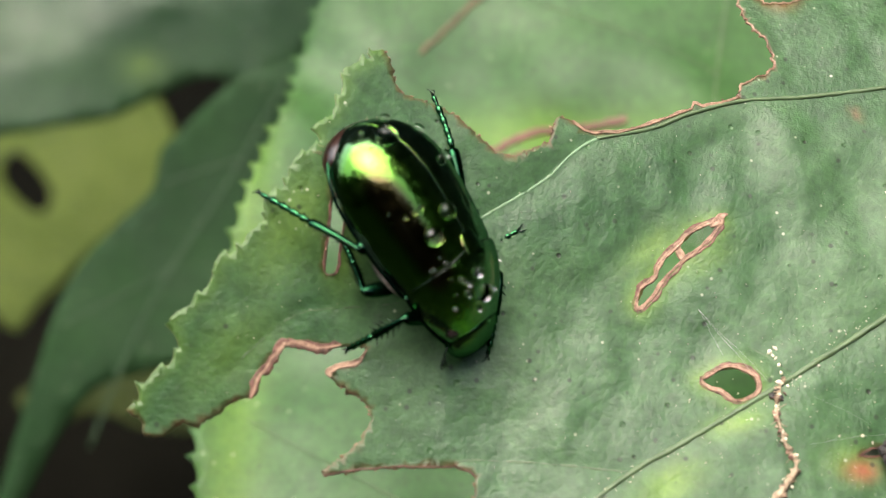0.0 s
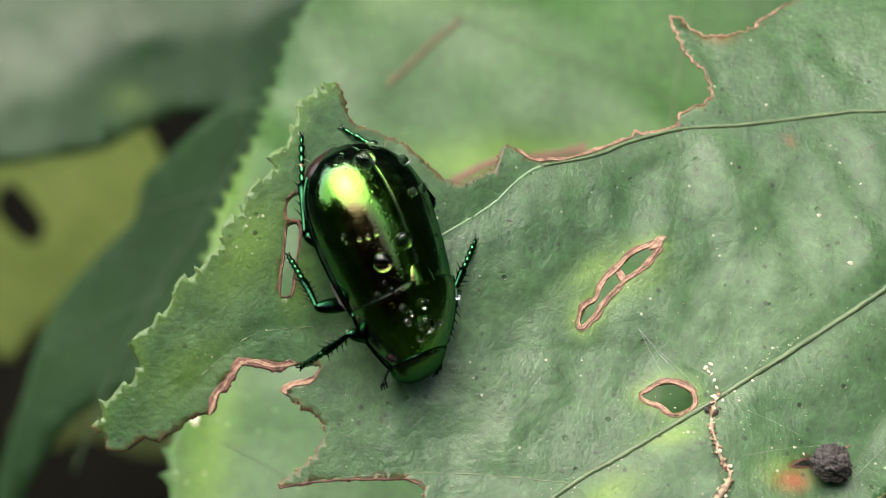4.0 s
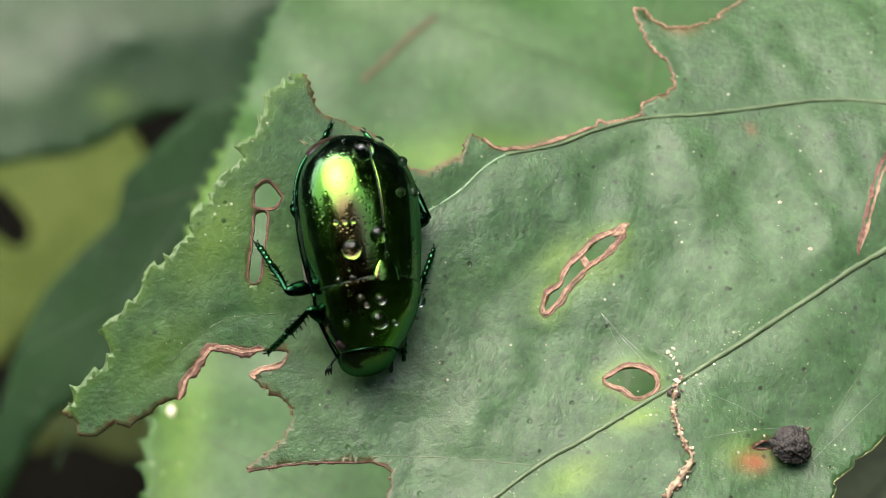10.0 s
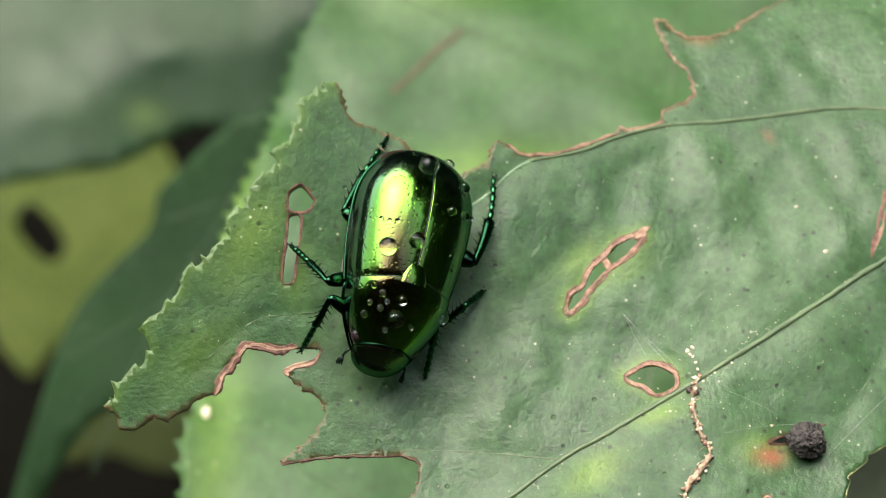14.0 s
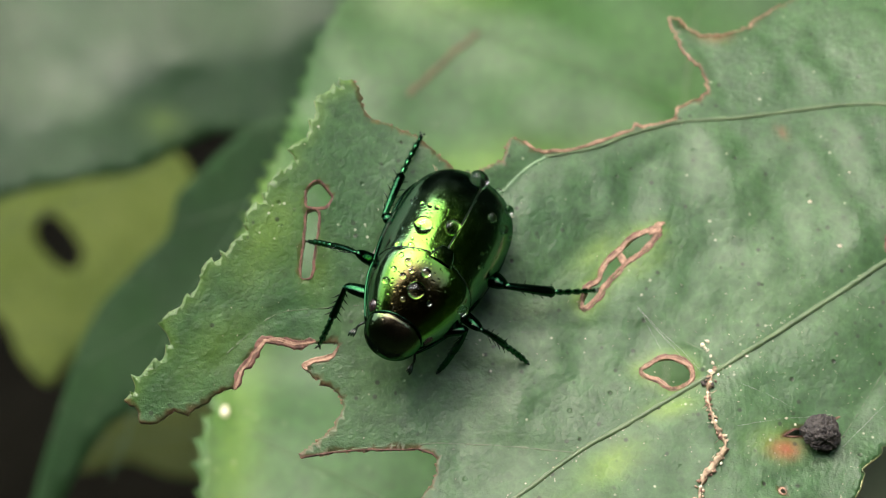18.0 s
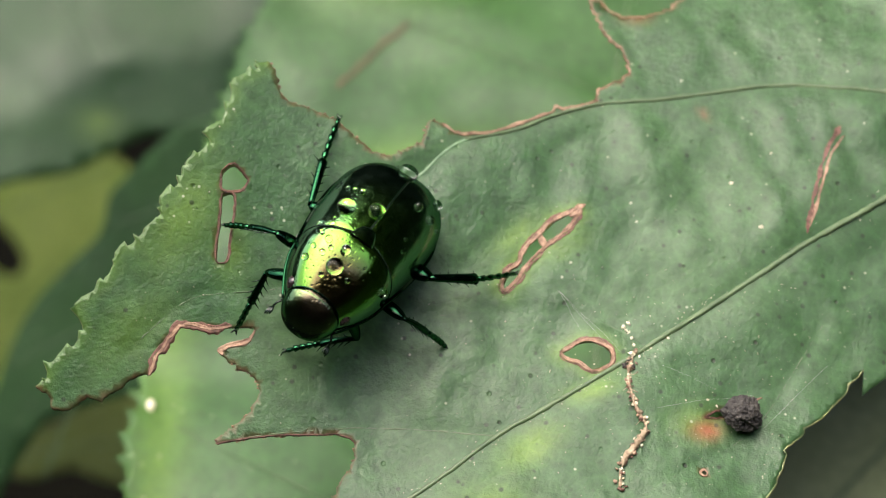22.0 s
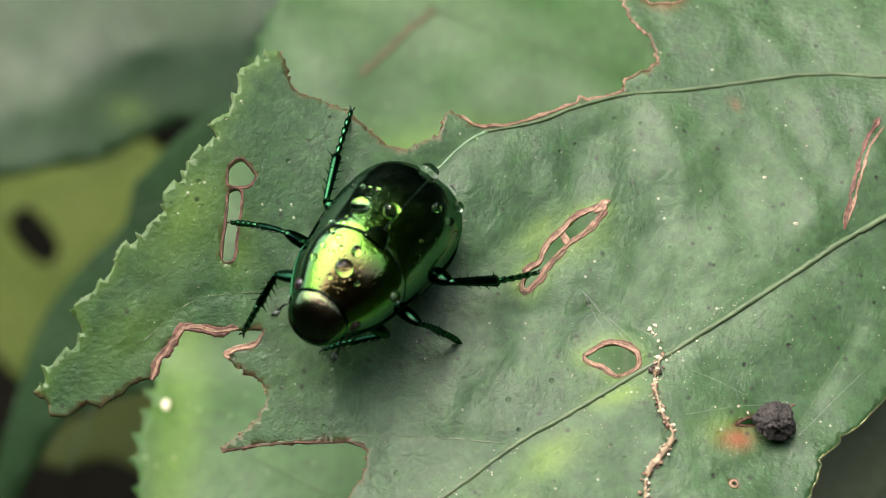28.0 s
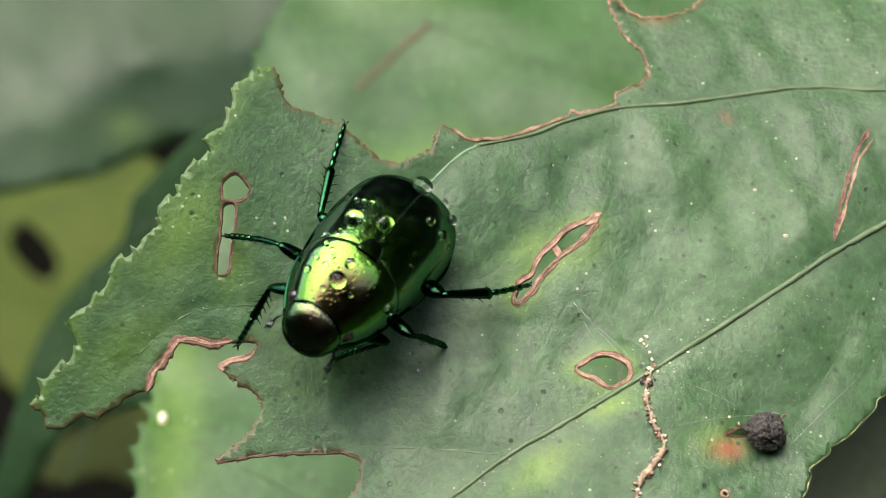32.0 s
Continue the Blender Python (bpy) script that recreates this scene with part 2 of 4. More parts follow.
# for the unseen leaf shell that blocks light and darkens reflections
SHADE_CANOPY = leaf_material("shade_canopy_green", (0.038, 0.058, 0.032), (0.060, 0.085, 0.050), (0.1, 0.2, 0.05), 0.6, 0.28, False, 0.2)
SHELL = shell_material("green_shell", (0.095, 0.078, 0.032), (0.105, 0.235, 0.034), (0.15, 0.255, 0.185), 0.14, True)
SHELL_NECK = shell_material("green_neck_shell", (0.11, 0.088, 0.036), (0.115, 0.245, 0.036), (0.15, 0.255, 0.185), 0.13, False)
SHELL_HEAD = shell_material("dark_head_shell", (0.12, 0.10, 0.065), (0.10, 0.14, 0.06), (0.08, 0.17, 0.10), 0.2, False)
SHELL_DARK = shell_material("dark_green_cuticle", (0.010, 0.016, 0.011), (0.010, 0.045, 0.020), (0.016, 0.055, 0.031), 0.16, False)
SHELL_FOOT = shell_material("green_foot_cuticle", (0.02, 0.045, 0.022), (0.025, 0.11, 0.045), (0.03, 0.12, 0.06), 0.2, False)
BLACK = plain_material("black_cuticle", (0.004, 0.007, 0.005), (0.012, 0.03, 0.015), 0.22, 0.3, 900, 0.02)
BROWN = plain_material("brown_cuticle", (0.008, 0.004, 0.003), (0.028, 0.010, 0.006), 0.3, 0.0, 900, 0.03)
EYE = plain_material("eye", (0.01, 0.008, 0.008), (0.03, 0.02, 0.02), 0.12, 0.0, 3000, 0.01)
WEB = plain_material("spider_silk", (0.28, 0.30, 0.27), (0.45, 0.46, 0.43), 0.4, 0, 900, 0.01)
DOWN = plain_material("grey_down", (0.04, 0.034, 0.028), (0.15, 0.13, 0.11), 0.7, 0, 2500, 0.1)
HAIR = plain_material("pale_hair", (0.25, 0.2, 0.12), (0.4, 0.33, 0.2), 0.6, 0, 900, 0.01)


def water_material():
    m, nt, b = material("water")
    b.inputs["Base Color"].default_value = (1, 1, 1, 1)
    b.inputs["Roughness"].default_value = 0.02
    b.inputs["IOR"].default_value = 1.33
    b.inputs["Transmission Weight"].default_value = 1.0
    return m


WATER = water_material()
from mathutils.geometry import delaunay_2d_cdt


# ---- mesh helpers ----
def mesh_object(name, verts, faces, mat, parent=None, label="", smooth=True):
    me = bpy.data.meshes.new(name)
    me.from_pydata([tuple(v) for v in verts], [], faces)
    me.materials.append(mat)
    if smooth:
        me.shade_smooth()
    me.update()
    ob = new(name, me)
    ob.parent = parent
    if label:
        ob["label"] = label
    return ob


def part(name, bm, mat, parent, label="", smooth=True):
    me = bpy.data.meshes.new(name)
    bmesh.ops.recalc_face_normals(bm, faces=bm.faces)
    bm.to_mesh(me)
    bm.free()
    me.materials.append(mat)
    if smooth:
        me.shade_smooth()
    ob = new(name, me)
    ob.parent = parent
    if label:
        ob["label"] = label
    return ob


def points(text):
    return [Vector((float(a), float(b))) for a, b in (p.split(",") for p in text.split())]


def spline(pts, per=8):
    """A smooth curve through the points (Catmull-Rom)."""
    out = []
    for i in range(len(pts) - 1):
        p0, p1, p2, p3 = pts[max(i - 1, 0)], pts[i], pts[i + 1], pts[min(i + 2, len(pts) - 1)]
        for k in range(per):
            t = k / per
            out.append(0.5 * (2 * p1 + (p2 - p0) * t + (2 * p0 - 5 * p1 + 4 * p2 - p3) * t * t + (3 * p1 - p0 - 3 * p2 + p3) * t ** 3))
    return out + [pts[-1].copy()]


def densify(pts, step):
    out = []
    for a, b in zip(pts, pts[1:]):
        n = max(1, int((b - a).length / step))
        out += [a.lerp(b, k / n) for k in range(n)]
    return out + [pts[-1].copy()]


def ragged(pts, amount, seed, step=0.22):
    """A gnawed line: small irregular crumbs along it."""
    rng = random.Random(seed)
    out = []
    for p in densify(pts, step):
        q = noise.noise((p.x * 2.1, p.y * 2.1, seed)) * amount * 1.3
        r = noise.noise((p.x * 6.3, p.y * 6.3, seed + 9)) * amount
        out.append(p + Vector((q + rng.uniform(-1, 1) * amount * 0.35, r + rng.uniform(-1, 1) * amount * 0.35)))
    return out


def tube(name, path, radius, mat, parent, label="", sides=8, flat=1.0, wobble=0.0, seed=0, taper=True):
    """A tapered tube along 3D points (mm); radius is a number or a function of 0..1."""
    verts, faces = [], []
    n = len(path)
    for i, p in enumerate(path):
        d = (path[min(i + 1, n - 1)] - path[max(i - 1, 0)]).normalized()
        side = d.cross(Vector((0, 0, 1)))
        side = side.normalized() if side.length > 1e-5 else Vector((1, 0, 0))
        up = side.cross(d)
        u = i / (n - 1)
        r = radius(u) if callable(radius) else radius
        for k in range(sides):
            a = 2 * math.pi * k / sides
            w = 1 + wobble * noise.noise((p.x * 3 + k * 1.7, p.y * 3, p.z * 3 + seed))
            verts.append((p + (side * math.cos(a) + up * math.sin(a) * flat) * r * w) * MM)
    for i in range(n - 1):
        for k in range(sides):
            a, b = i * sides + k, i * sides + (k + 1) % sides
            faces.append((a, b, b + sides, a + sides))
    faces.append(tuple(range(sides))[::-1])
    faces.append(tuple((n - 1) * sides + k for k in range(sides)))
    return mesh_object(name, verts, faces, mat, parent, label)


def blade(name, outline, holes, height, mat, spacing, thick, stains=None, parent=None):
    """A leaf blade: outline and holes in mm, a height function, with two faces and a cut edge."""
    loops = [outline] + holes
    pts, edges = [], []
    for loop in loops:
        s = len(pts)
        pts += [Vector((p.x, p.y)) for p in loop]
        edges += [(s + i, s + (i + 1) % len(loop)) for i in range(len(loop))]
    xs, ys = [p.x for p in outline], [p.y for p in outline]
    # inner points, by scanning each row between the crossings of the outline
    rng = random.Random(5)
    y = min(ys) + spacing / 2
    segs = [(a, b) for loop in loops for a, b in zip(loop, loop[1:] + loop[:1])]
    buckets = {}
    for a, b in segs:
        for k in range(int(min(a.y, b.y) // spacing) - 1, int(max(a.y, b.y) // spacing) + 2):
            buckets.setdefault(k, []).append((a, b))
    while y < max(ys):
        cuts = sorted(a.x + (y - a.y) / (b.y - a.y) * (b.x - a.x) for a, b in buckets.get(int(y // spacing), []) if (a.y > y) != (b.y > y))
        for l, r in zip(cuts[::2], cuts[1::2]):
            x = l + spacing * 0.55
            while x < r - spacing * 0.45:
                pts.append(Vector((x + rng.uniform(-0.2, 0.2) * spacing, y + rng.uniform(-0.2, 0.2) * spacing)))
                x += spacing
        y += spacing
    vs, es, fs, *_ = delaunay_2d_cdt(pts, edges, [], 0, 1e-5)

    def inside(p):
        c = 0
        for a, b in buckets.get(int(p.y // spacing), []):
            if (a.y > p.y) != (b.y > p.y) and p.x < a.x + (p.y - a.y) / (b.y - a.y) * (b.x - a.x):
                c += 1
        return c % 2 == 1

    fs = [f for f in fs if inside(sum((vs[i] for i in f), Vector((0, 0))) / len(f))]
    n = len(vs)
    top = [Vector((v.x, v.y, height(v.x, v.y))) for v in vs]
    verts = [v * MM for v in top] + [(v - Vector((0, 0, thick))) * MM for v in top]
    seen = {}
    for f in fs:
        for a, b in zip(f, f[1:] + f[:1]):
            seen[(a, b)] = 1
    rim = [(a, b) for a, b in seen if (b, a) not in seen]
    faces = [tuple(f) for f in fs] + [tuple(i + n for i in f[::-1]) for f in fs] + [(b, a, a + n, b + n) for a, b in rim]
    ob = mesh_object(name, verts, faces, mat, parent)
    lay = ob.data.color_attributes.new("stain", "FLOAT_COLOR", "POINT")
    if stains:
        vals = []
        for v in vs:
            vals.extend((*stains(v.x, v.y), 1.0))
        vals = vals + vals
        lay.data.foreach_set("color", vals)
    else:
        lay.data.foreach_set("color", [0, 0, 0, 1] * (2 * n))
    return ob


# ---- the bitten leaf ----
BEND = (0.0813, -0.6223, 0.8435, 0.3679, -0.7323, -0.12, -0.0066, 0.0324, 0.5425, -0.7525)


def droop(x, y):
    """How far the outer corner of the blade hangs down, in mm."""
    e = min(max((x - y) / 1.414 - 22, 0.0), 14.0)
    return 0.16 * e + 0.013 * e * e


def hung(text):
    return [p + Vector((0, 0.577 * droop(p.x, p.y))) for p in points(text)]


def leaf_plain(x, y):
    """Height of the blade in mm, without its fine relief."""
    u, v = min(max(x, -30), 46) / 30, min(max(y, -28), 30) / 30
    return -droop(x, y) + 10 * sum(c * k for c, k in zip(BEND, (1, u, v, u * u, u * v, v * v, u ** 3, u * u * v, u * v * v, v ** 3)))


VEIN_UP = spline(points("55,10 47.3,12.1 42.9,13.7 36.8,14.5 33.2,14.5 28.9,13.8 24.1,12.9 19.3,12.2 15.4,10.8 12.2,9.2 8.2,8.0"))
VEIN_BRANCH = spline(points("8.4,8.0 7.3,7.4 6.1,6.3 4.3,4.4 0.7,1.8 -3,-0.6"))
VEIN_MID = spline(hung("58,12 46.3,5.8 41.5,3.2 35.3,-0.2 32,-2.4 28.3,-4.8 24.6,-7.2 20.9,-9.6 16.8,-12.2 13.3,-14.3 10,-16.3 6.7,-18.9 4.1,-20.8 -0.1,-23.8"))
VEIN_LOW = spline(points("10,-16.1 5,-15.6 0.7,-15.4 -1.9,-15.6 -5.7,-15.9 -9.6,-16.5"))
VEIN_FAINT = spline(hung("22.2,-9.1 18.4,-6.6 14.9,-6 10.5,-6 5.1,-6.5"))
VEIN_LEFT = spline(points("-5.4,-5.1 -8,-5.6 -11.9,-6.4 -13.6,-7.3 -14.8,-8.3 -17.3,-10.8"))
VEIN_BR = spline(hung("36,-8 34,-11.1 30.2,-16.9 26.5,-19.7 22.7,-21.5 16,-25"))


class Near:
    """Distance in mm to a set of lines, up to a limit."""

    def __init__(self, lines, reach):
        self.reach, self.cells = reach, {}
        for line in lines:
            for p in densify(line, 0.25):
                self.cells.setdefault((int(p.x // reach), int(p.y // reach)), []).append(p)

    def __call__(self, x, y):
        i, j, best = int(x // self.reach), int(y // self.reach), self.reach ** 2
        for a in (i - 1, i, i + 1):
            for b in (j - 1, j, j + 1):
                for p in self.cells.get((a, b), ()):
                    best = min(best, (p.x - x) ** 2 + (p.y - y) ** 2)
        return math.sqrt(best)


near_vein = Near([VEIN_UP, VEIN_MID, VEIN_BRANCH], 3.0)
near_small = Near([VEIN_LOW, VEIN_FAINT, VEIN_LEFT, VEIN_BR], 1.2)


def leaf_height(x, y):
    z = leaf_plain(x, y)
    d = near_vein(x, y)
    z -= 0.16 * math.exp(-(d / 0.8) ** 2)
    z -= 0.12 * math.exp(-(near_small(x, y) / 0.45) ** 2)
    quilt = noise.noise((x * 0.16 + 3, y * 0.16, 1.5)) * 0.5 + noise.noise((x * 0.42, y * 0.42, 7.0)) * 0.17 + noise.noise((x * 1.1, y * 1.1, 5.0)) * 0.06
    # folds that run up from the upper vein and between the veins on the right
    fold = noise.noise(((x + 0.3 * y) * 0.34, y * 0.07, 2.0)) * 0.48 * max(0.0, min(1.0, (x - 15) / 7)) * math.exp(-((y - 10) / 9.0) ** 2)
    pim = max(0.0, noise.noise((x * 1.3, y * 1.3, 3.0)) - 0.35) * 0.35
    return z + (quilt * min(1.0, d / 2.5) + fold * min(1, d / 2.0)) * (1 if x > -3 else 0.5) + pim * (1 if x < -8 else 0.45)


SERRATED = points("-23.8,-13.7 -23.1,-13.3 -22.8,-12.1 -21.8,-11.2 -20.7,-10.4 -20.5,-9.6 -20.7,-8.8 -21.1,-8.0 -19.8,-7.0 -18.8,-5.9 -18.2,-5.0 -18.3,-4.2 -16.6,-3.2 -16.2,-2.3 -14.9,-1.1 -15.1,0.2 -13.7,1.3 -13.3,2.8 -12.2,3.9 -11.4,4.6 -11.8,5.7 -10.6,6.6 -10.2,7.8 -9.9,8.9 -9.9,10.0 -8.9,10.6 -8.0,11.3 -8.2,11.7 -7.2,12.0")
UPPER_BITE = points("-7.2,12.0 -6.7,11.5 -6.5,10.3 -6.2,9.5 -5.6,9.1 -4.2,8.8 -2.9,8.5 -1.8,8.0 -0.9,7.2 0.0,6.5 0.9,5.9 2.1,5.7 3.0,6.1 3.9,6.7 4.7,7.3 5.0,8.0 5.2,8.9 5.4,9.3 6.4,9.1 7.3,8.5 8.2,8.4 9.9,8.7 12.2,9.6 14.1,10.6 15.4,11.2 15.6,11.7 16.2,11.5 17.4,11.8 19.1,12.5")
RIGHT_BITE = points("19.1,12.5 18.9,12.9 19.3,13.5 20.1,14.0 21.3,14.6 21.9,15.7 21.7,16.8 21.3,17.8 20.4,18.6 19.8,19.7 19.5,20.9 19.2,22.2 19.1,23.0 20.1,23.0 20.7,21.7 21.8,21.0 23.8,21.3 25.3,22.1 26.1,22.8 27.5,24.1 28.6,25.1 30.1,25.9 35.6,29.1")
FAR_RIGHT = points("35.6,29.1 45.9,33.2 55.9,32.6 62.2,21.3 59.4,7.5 51.7,-2.2 44.1,-8.0 38.3,-12.4")
RIGHT_EDGE = [p + Vector((0.55, -0.46)) for p in hung("38.3,-12.4 36.5,-14.6 34.8,-16.4 33.2,-17.8 31.9,-19.1 31.2,-20.3 30.8,-21.5 29.3,-24.1 27.4,-27.3 24.9,-29.6 20.3,-31.5 12.6,-31.6 4.8,-28.8 -0.1,-24.8 -2.0,-21.0")]
LOW_BITE = hung("-2.0,-21.0 -1.4,-19.4 -0.8,-18.8 -0.5,-17.9 -0.4,-16.7 -0.8,-16.3 -1.9,-16.0 -3.6,-16.0 -5.7,-16.1 -7.9,-16.3 -9.6,-16.6 -10.6,-16.9 -10.8,-16.6 -10.0,-15.9 -9.2,-15.3 -8.3,-14.4 -7.8,-13.7 -7.6,-12.9 -7.9,-12.0 -8.6,-11.5 -9.2,-11.4 -9.9,-10.9")
SCAR_BITE = points("-9.9,-10.9 -10.3,-10.5 -10.6,-10.2 -9.7,-9.8 -8.4,-9.2 -8.0,-8.5 -8.2,-8.3 -9.7,-8.4 -11.4,-8.7 -12.7,-8.6 -13.5,-8.8 -14.4,-9.7 -15.2,-11.0 -15.7,-12.3 -16.2,-12.3 -17.0,-12.7 -17.7,-13.4 -18.5,-13.8 -19.1,-14.4 -20.1,-14.2 -21.0,-14.8 -21.8,-15.2 -22.6,-15.1 -22.7,-14.4 -23.8,-13.7")
HOLE_A = points("-10.5,2.6 -9.7,3.3 -8.9,2.7 -8.7,2.3 -9.2,1.6 -10.5,1.4 -10.5,2.6")
HOLE_B = points("-10.5,0.9 -9.7,1.0 -9.9,-1.5 -10.2,-3.6 -10.6,-3.9 -10.9,-3.6 -10.7,-1.6 -10.5,0.9")
MINE = points("17.0,2.3 15.6,1.8 14.0,0.4 12.9,-0.8 12.4,-1.9 11.4,-2.9 11.0,-4.0 11.2,-4.2 12.1,-3.1 13.0,-1.8 14.2,-0.6 15.6,0.5 16.5,1.5 17.0,2.3")
HOLE_L = hung("15.4,-9.4 16.5,-8.7 18.1,-8.6 19.0,-9.3 19.0,-10.2 17.6,-10.8 16.7,-10.0 15.9,-9.8 15.4,-9.4")
SLIT = hung("26.0,-15.8 26.9,-15.2 28.0,-15.2 27.9,-15.8 26.9,-15.9 26.0,-15.8")
PIN = [Vector((25.5 + 0.28 * math.cos(a * math.pi / 6), -19.3 + 0.3 * math.sin(a * math.pi / 6))) for a in range(13)]


def saw(pts, tooth, deep, outward):
    """A margin with regular saw teeth."""
    line, out, run = densify(pts, 0.3), [], 0.0
    for a, b in zip(line, line[1:]):
        d = (b - a)
        run += d.length
        u = (run % tooth) / tooth
        nrm = Vector((d.y, -d.x)).normalized() * outward
        out.append(a + nrm * deep * (u ** 3) * (0.7 + 0.6 * noise.noise((a.x * 0.7, a.y * 0.7, 4))))
    return out


def toothed(pts, seed):
    """Small hooked teeth of uneven size along the natural margin."""
    rng = random.Random(seed)
    line, out = densify(pts, 0.13), []
    run, tooth, deep = 0.0, 1.0, 0.4
    for a, b in zip(line, line[1:]):
        d = b - a
        run += d.length
        if run > tooth:
            run, tooth, deep = 0.0, rng.uniform(0.8, 2.1), rng.uniform(0.18, 0.6)
        u = run / tooth
        nrm, way = Vector((-d.y, d.x)).normalized(), d.normalized()
        j = noise.noise((a.x * 2.1, a.y * 2.1, seed)) * 0.12
        out.append(a + nrm * (deep * u ** 2.6 + j) + way * (0.3 * deep * u ** 4))
    return out


edges_cut = [ragged(ragged(line, big, k), 0.10, k + 20, 0.11) for k, (line, big) in enumerate(((UPPER_BITE, 0.15), (RIGHT_BITE, 0.2), (LOW_BITE, 0.14), (SCAR_BITE, 0.10)), 1)]
holes_cut = [ragged(spline(HOLE_A, 4), 0.05, 5)[:-1], ragged(spline(HOLE_B, 4), 0.06, 6)[:-1], ragged(spline(MINE, 3), 0.12, 7)[:-1], ragged(spline(HOLE_L, 4), 0.09, 8)[:-1],
             ragged(SLIT, 0.04, 9)[:-1], PIN[:-1]]
leaf_outline = (toothed(SERRATED, 1) + edges_cut[0][:-1] + edges_cut[1][:-1] + spline(FAR_RIGHT, 12)[:-1]
                + saw(spline(RIGHT_EDGE, 6), 2.6, 0.5, 1) + edges_cut[2][:-1] + edges_cut[3][:-1])
near_cut = Near(edges_cut + holes_cut, 0.8)
near_mine = Near([MINE, HOLE_L], 2.4)
near_margin = Near([SERRATED], 2.0)
# blotches: x, y, radius x, radius y, turn, red, yellow, brown
BLOTCH = [(26.0, -15.8, 1.1, 0.75, 0.2, 0.9, 0.2, 0), (25.2, -15.1, 2.0, 1.3, 0.2, 0, 0.35, 0), (9.0, -23, 3.4, 2.4, 0.5, 0, 0.5, 0), (17.5, -12.6, 2.2, 0.9, 0.3, 0, 0.55, 0),
          (12.6, -17.2, 2.6, 1.3, 0.6, 0, 0.6, 0), (12.0, 0.2, 2.4, 0.9, 0.75, 0, 0.42, 0), (16.2, -0.6, 2.2, 0.8, 0.6, 0, 0.3, 0), (-13.4, -1.0, 2.2, 4.4, -0.5, 0, 0.4, 0),
          (-10.0, -2.6, 1.4, 2.4, 0, 0, 0.35, 0), (22.8, 21.4, 1.2, 0.9, 0.2, 0.3, 0.2, 0.5), (27.8, 11.6, 0.35, 0.6, 0.5, 0.2, 0, 0.6),
          (-17, -9.5, 4.0, 2.0, 0.8, 0, 0.25, 0)]


def leaf_stain(x, y):
    red = yellow = brown = 0.0
    for bx, by, rx, ry, turn, r, g, b in BLOTCH:
        c, s = math.cos(turn), math.sin(turn)
        dx, dy = x - bx, y - by
        k = math.exp(-(((dx * c + dy * s) / rx) ** 2 + ((dy * c - dx * s) / ry) ** 2))
        red, yellow, brown = max(red, r * k), max(yellow, g * k), max(brown, b * k)
    brown = max(brown, (0.75 + 0.7 * noise.noise((x * 1.4, y * 1.4, 8))) * math.exp(-(near_cut(x, y) / 0.12) ** 2))
    yellow = max(yellow, 0.55 * math.exp(-(near_mine(x, y) / 0.9) ** 2), 0.25 * math.exp(-(near_margin(x, y) / 0.7) ** 2))
    return red, yellow, brown


def on_leaf(p, up=0.0):
    return Vector((p.x, p.y, leaf_height(p.x, p.y) + up))


leaf = tagged(new("bitten_leaf"), "bitten glossy green leaf with serrated edge, brown scars and holes", "leaf")
blade("blade", leaf_outline, holes_cut, leaf_height, LEAF, 0.48, 0.22, leaf_stain, leaf)
for line, r, mat in ((VEIN_UP, 0.22, VEIN), (VEIN_BRANCH, 0.15, VEIN_PALE), (VEIN_MID, 0.27, VEIN), (VEIN_LOW, 0.10, VEIN), (VEIN_FAINT, 0.06, VEIN),
                     (VEIN_LEFT, 0.06, VEIN), (VEIN_BR, 0.05, VEIN)):
    tube("vein", [on_leaf(p, -r * (0.45 if r < 0.2 else 0.15)) for p in densify(line, 0.4)], lambda u, r=r: r * (1.0 - 0.35 * u), mat, leaf, sides=10, wobble=0.55)


def outset(loop, by):
    """A closed loop pushed outward."""
    n, out = len(loop) - 1, []
    turn = sum(loop[i].x * loop[i + 1].y - loop[i + 1].x * loop[i].y for i in range(n))
    for i in range(n):
        d = (loop[(i + 1) % n] - loop[i - 1]).normalized()
        out.append(loop[i] + Vector((d.y, -d.x)) * (by if turn > 0 else -by))
    return out + [out[0]]


def scar(line, width, mat, seed, name="scar", lift=0.03):
    """A dry, wrinkled band of callus with raised rims along a line."""
    path = ragged(line, 0.03, seed, 0.12)
    rows, n = [], len(path)
    section = ((-1.0, -0.09), (-0.88, 0.03), (-0.66, 0.06), (-0.4, 0.0), (-0.15, 0.025), (0.1, -0.005), (0.38, 0.02), (0.66, 0.05), (0.88, 0.035), (1.0, -0.09))
    w = len(section)
    for i, p in enumerate(path):
        d = path[min(i + 2, n - 1)] - path[max(i - 2, 0)]
        side = Vector((-d.y, d.x)).normalized()
        end = min(1.0, 0.3 + 0.2 * min(i, n - 1 - i))
        row = []
        for k, (f, z) in enumerate(section):
            j = noise.noise((p.x * 0.85, p.y * 0.85, seed + (3 if f > 0 else 9)))
            nick = noise.noise((p.x * 3.2, p.y * 3.2, seed + (5 if f > 0 else 1)))
            fine = noise.noise((p.x * 5, p.y * 5, seed + k * 2.0))
            q = p + side * f * width * end * (0.72 + 1.0 * j + 0.35 * nick * abs(f) ** 3)
            row.append(on_leaf(q, lift + z + 0.03 * fine) * MM)
        rows.append(row)
    verts = [v for r in rows for v in r]
    faces = [(i * w + k, i * w + k + 1, i * w + k + w + 1, i * w + k + w) for i in range(n - 1) for k in range(w - 1)]
    return mesh_object(name, verts, faces, mat, leaf)


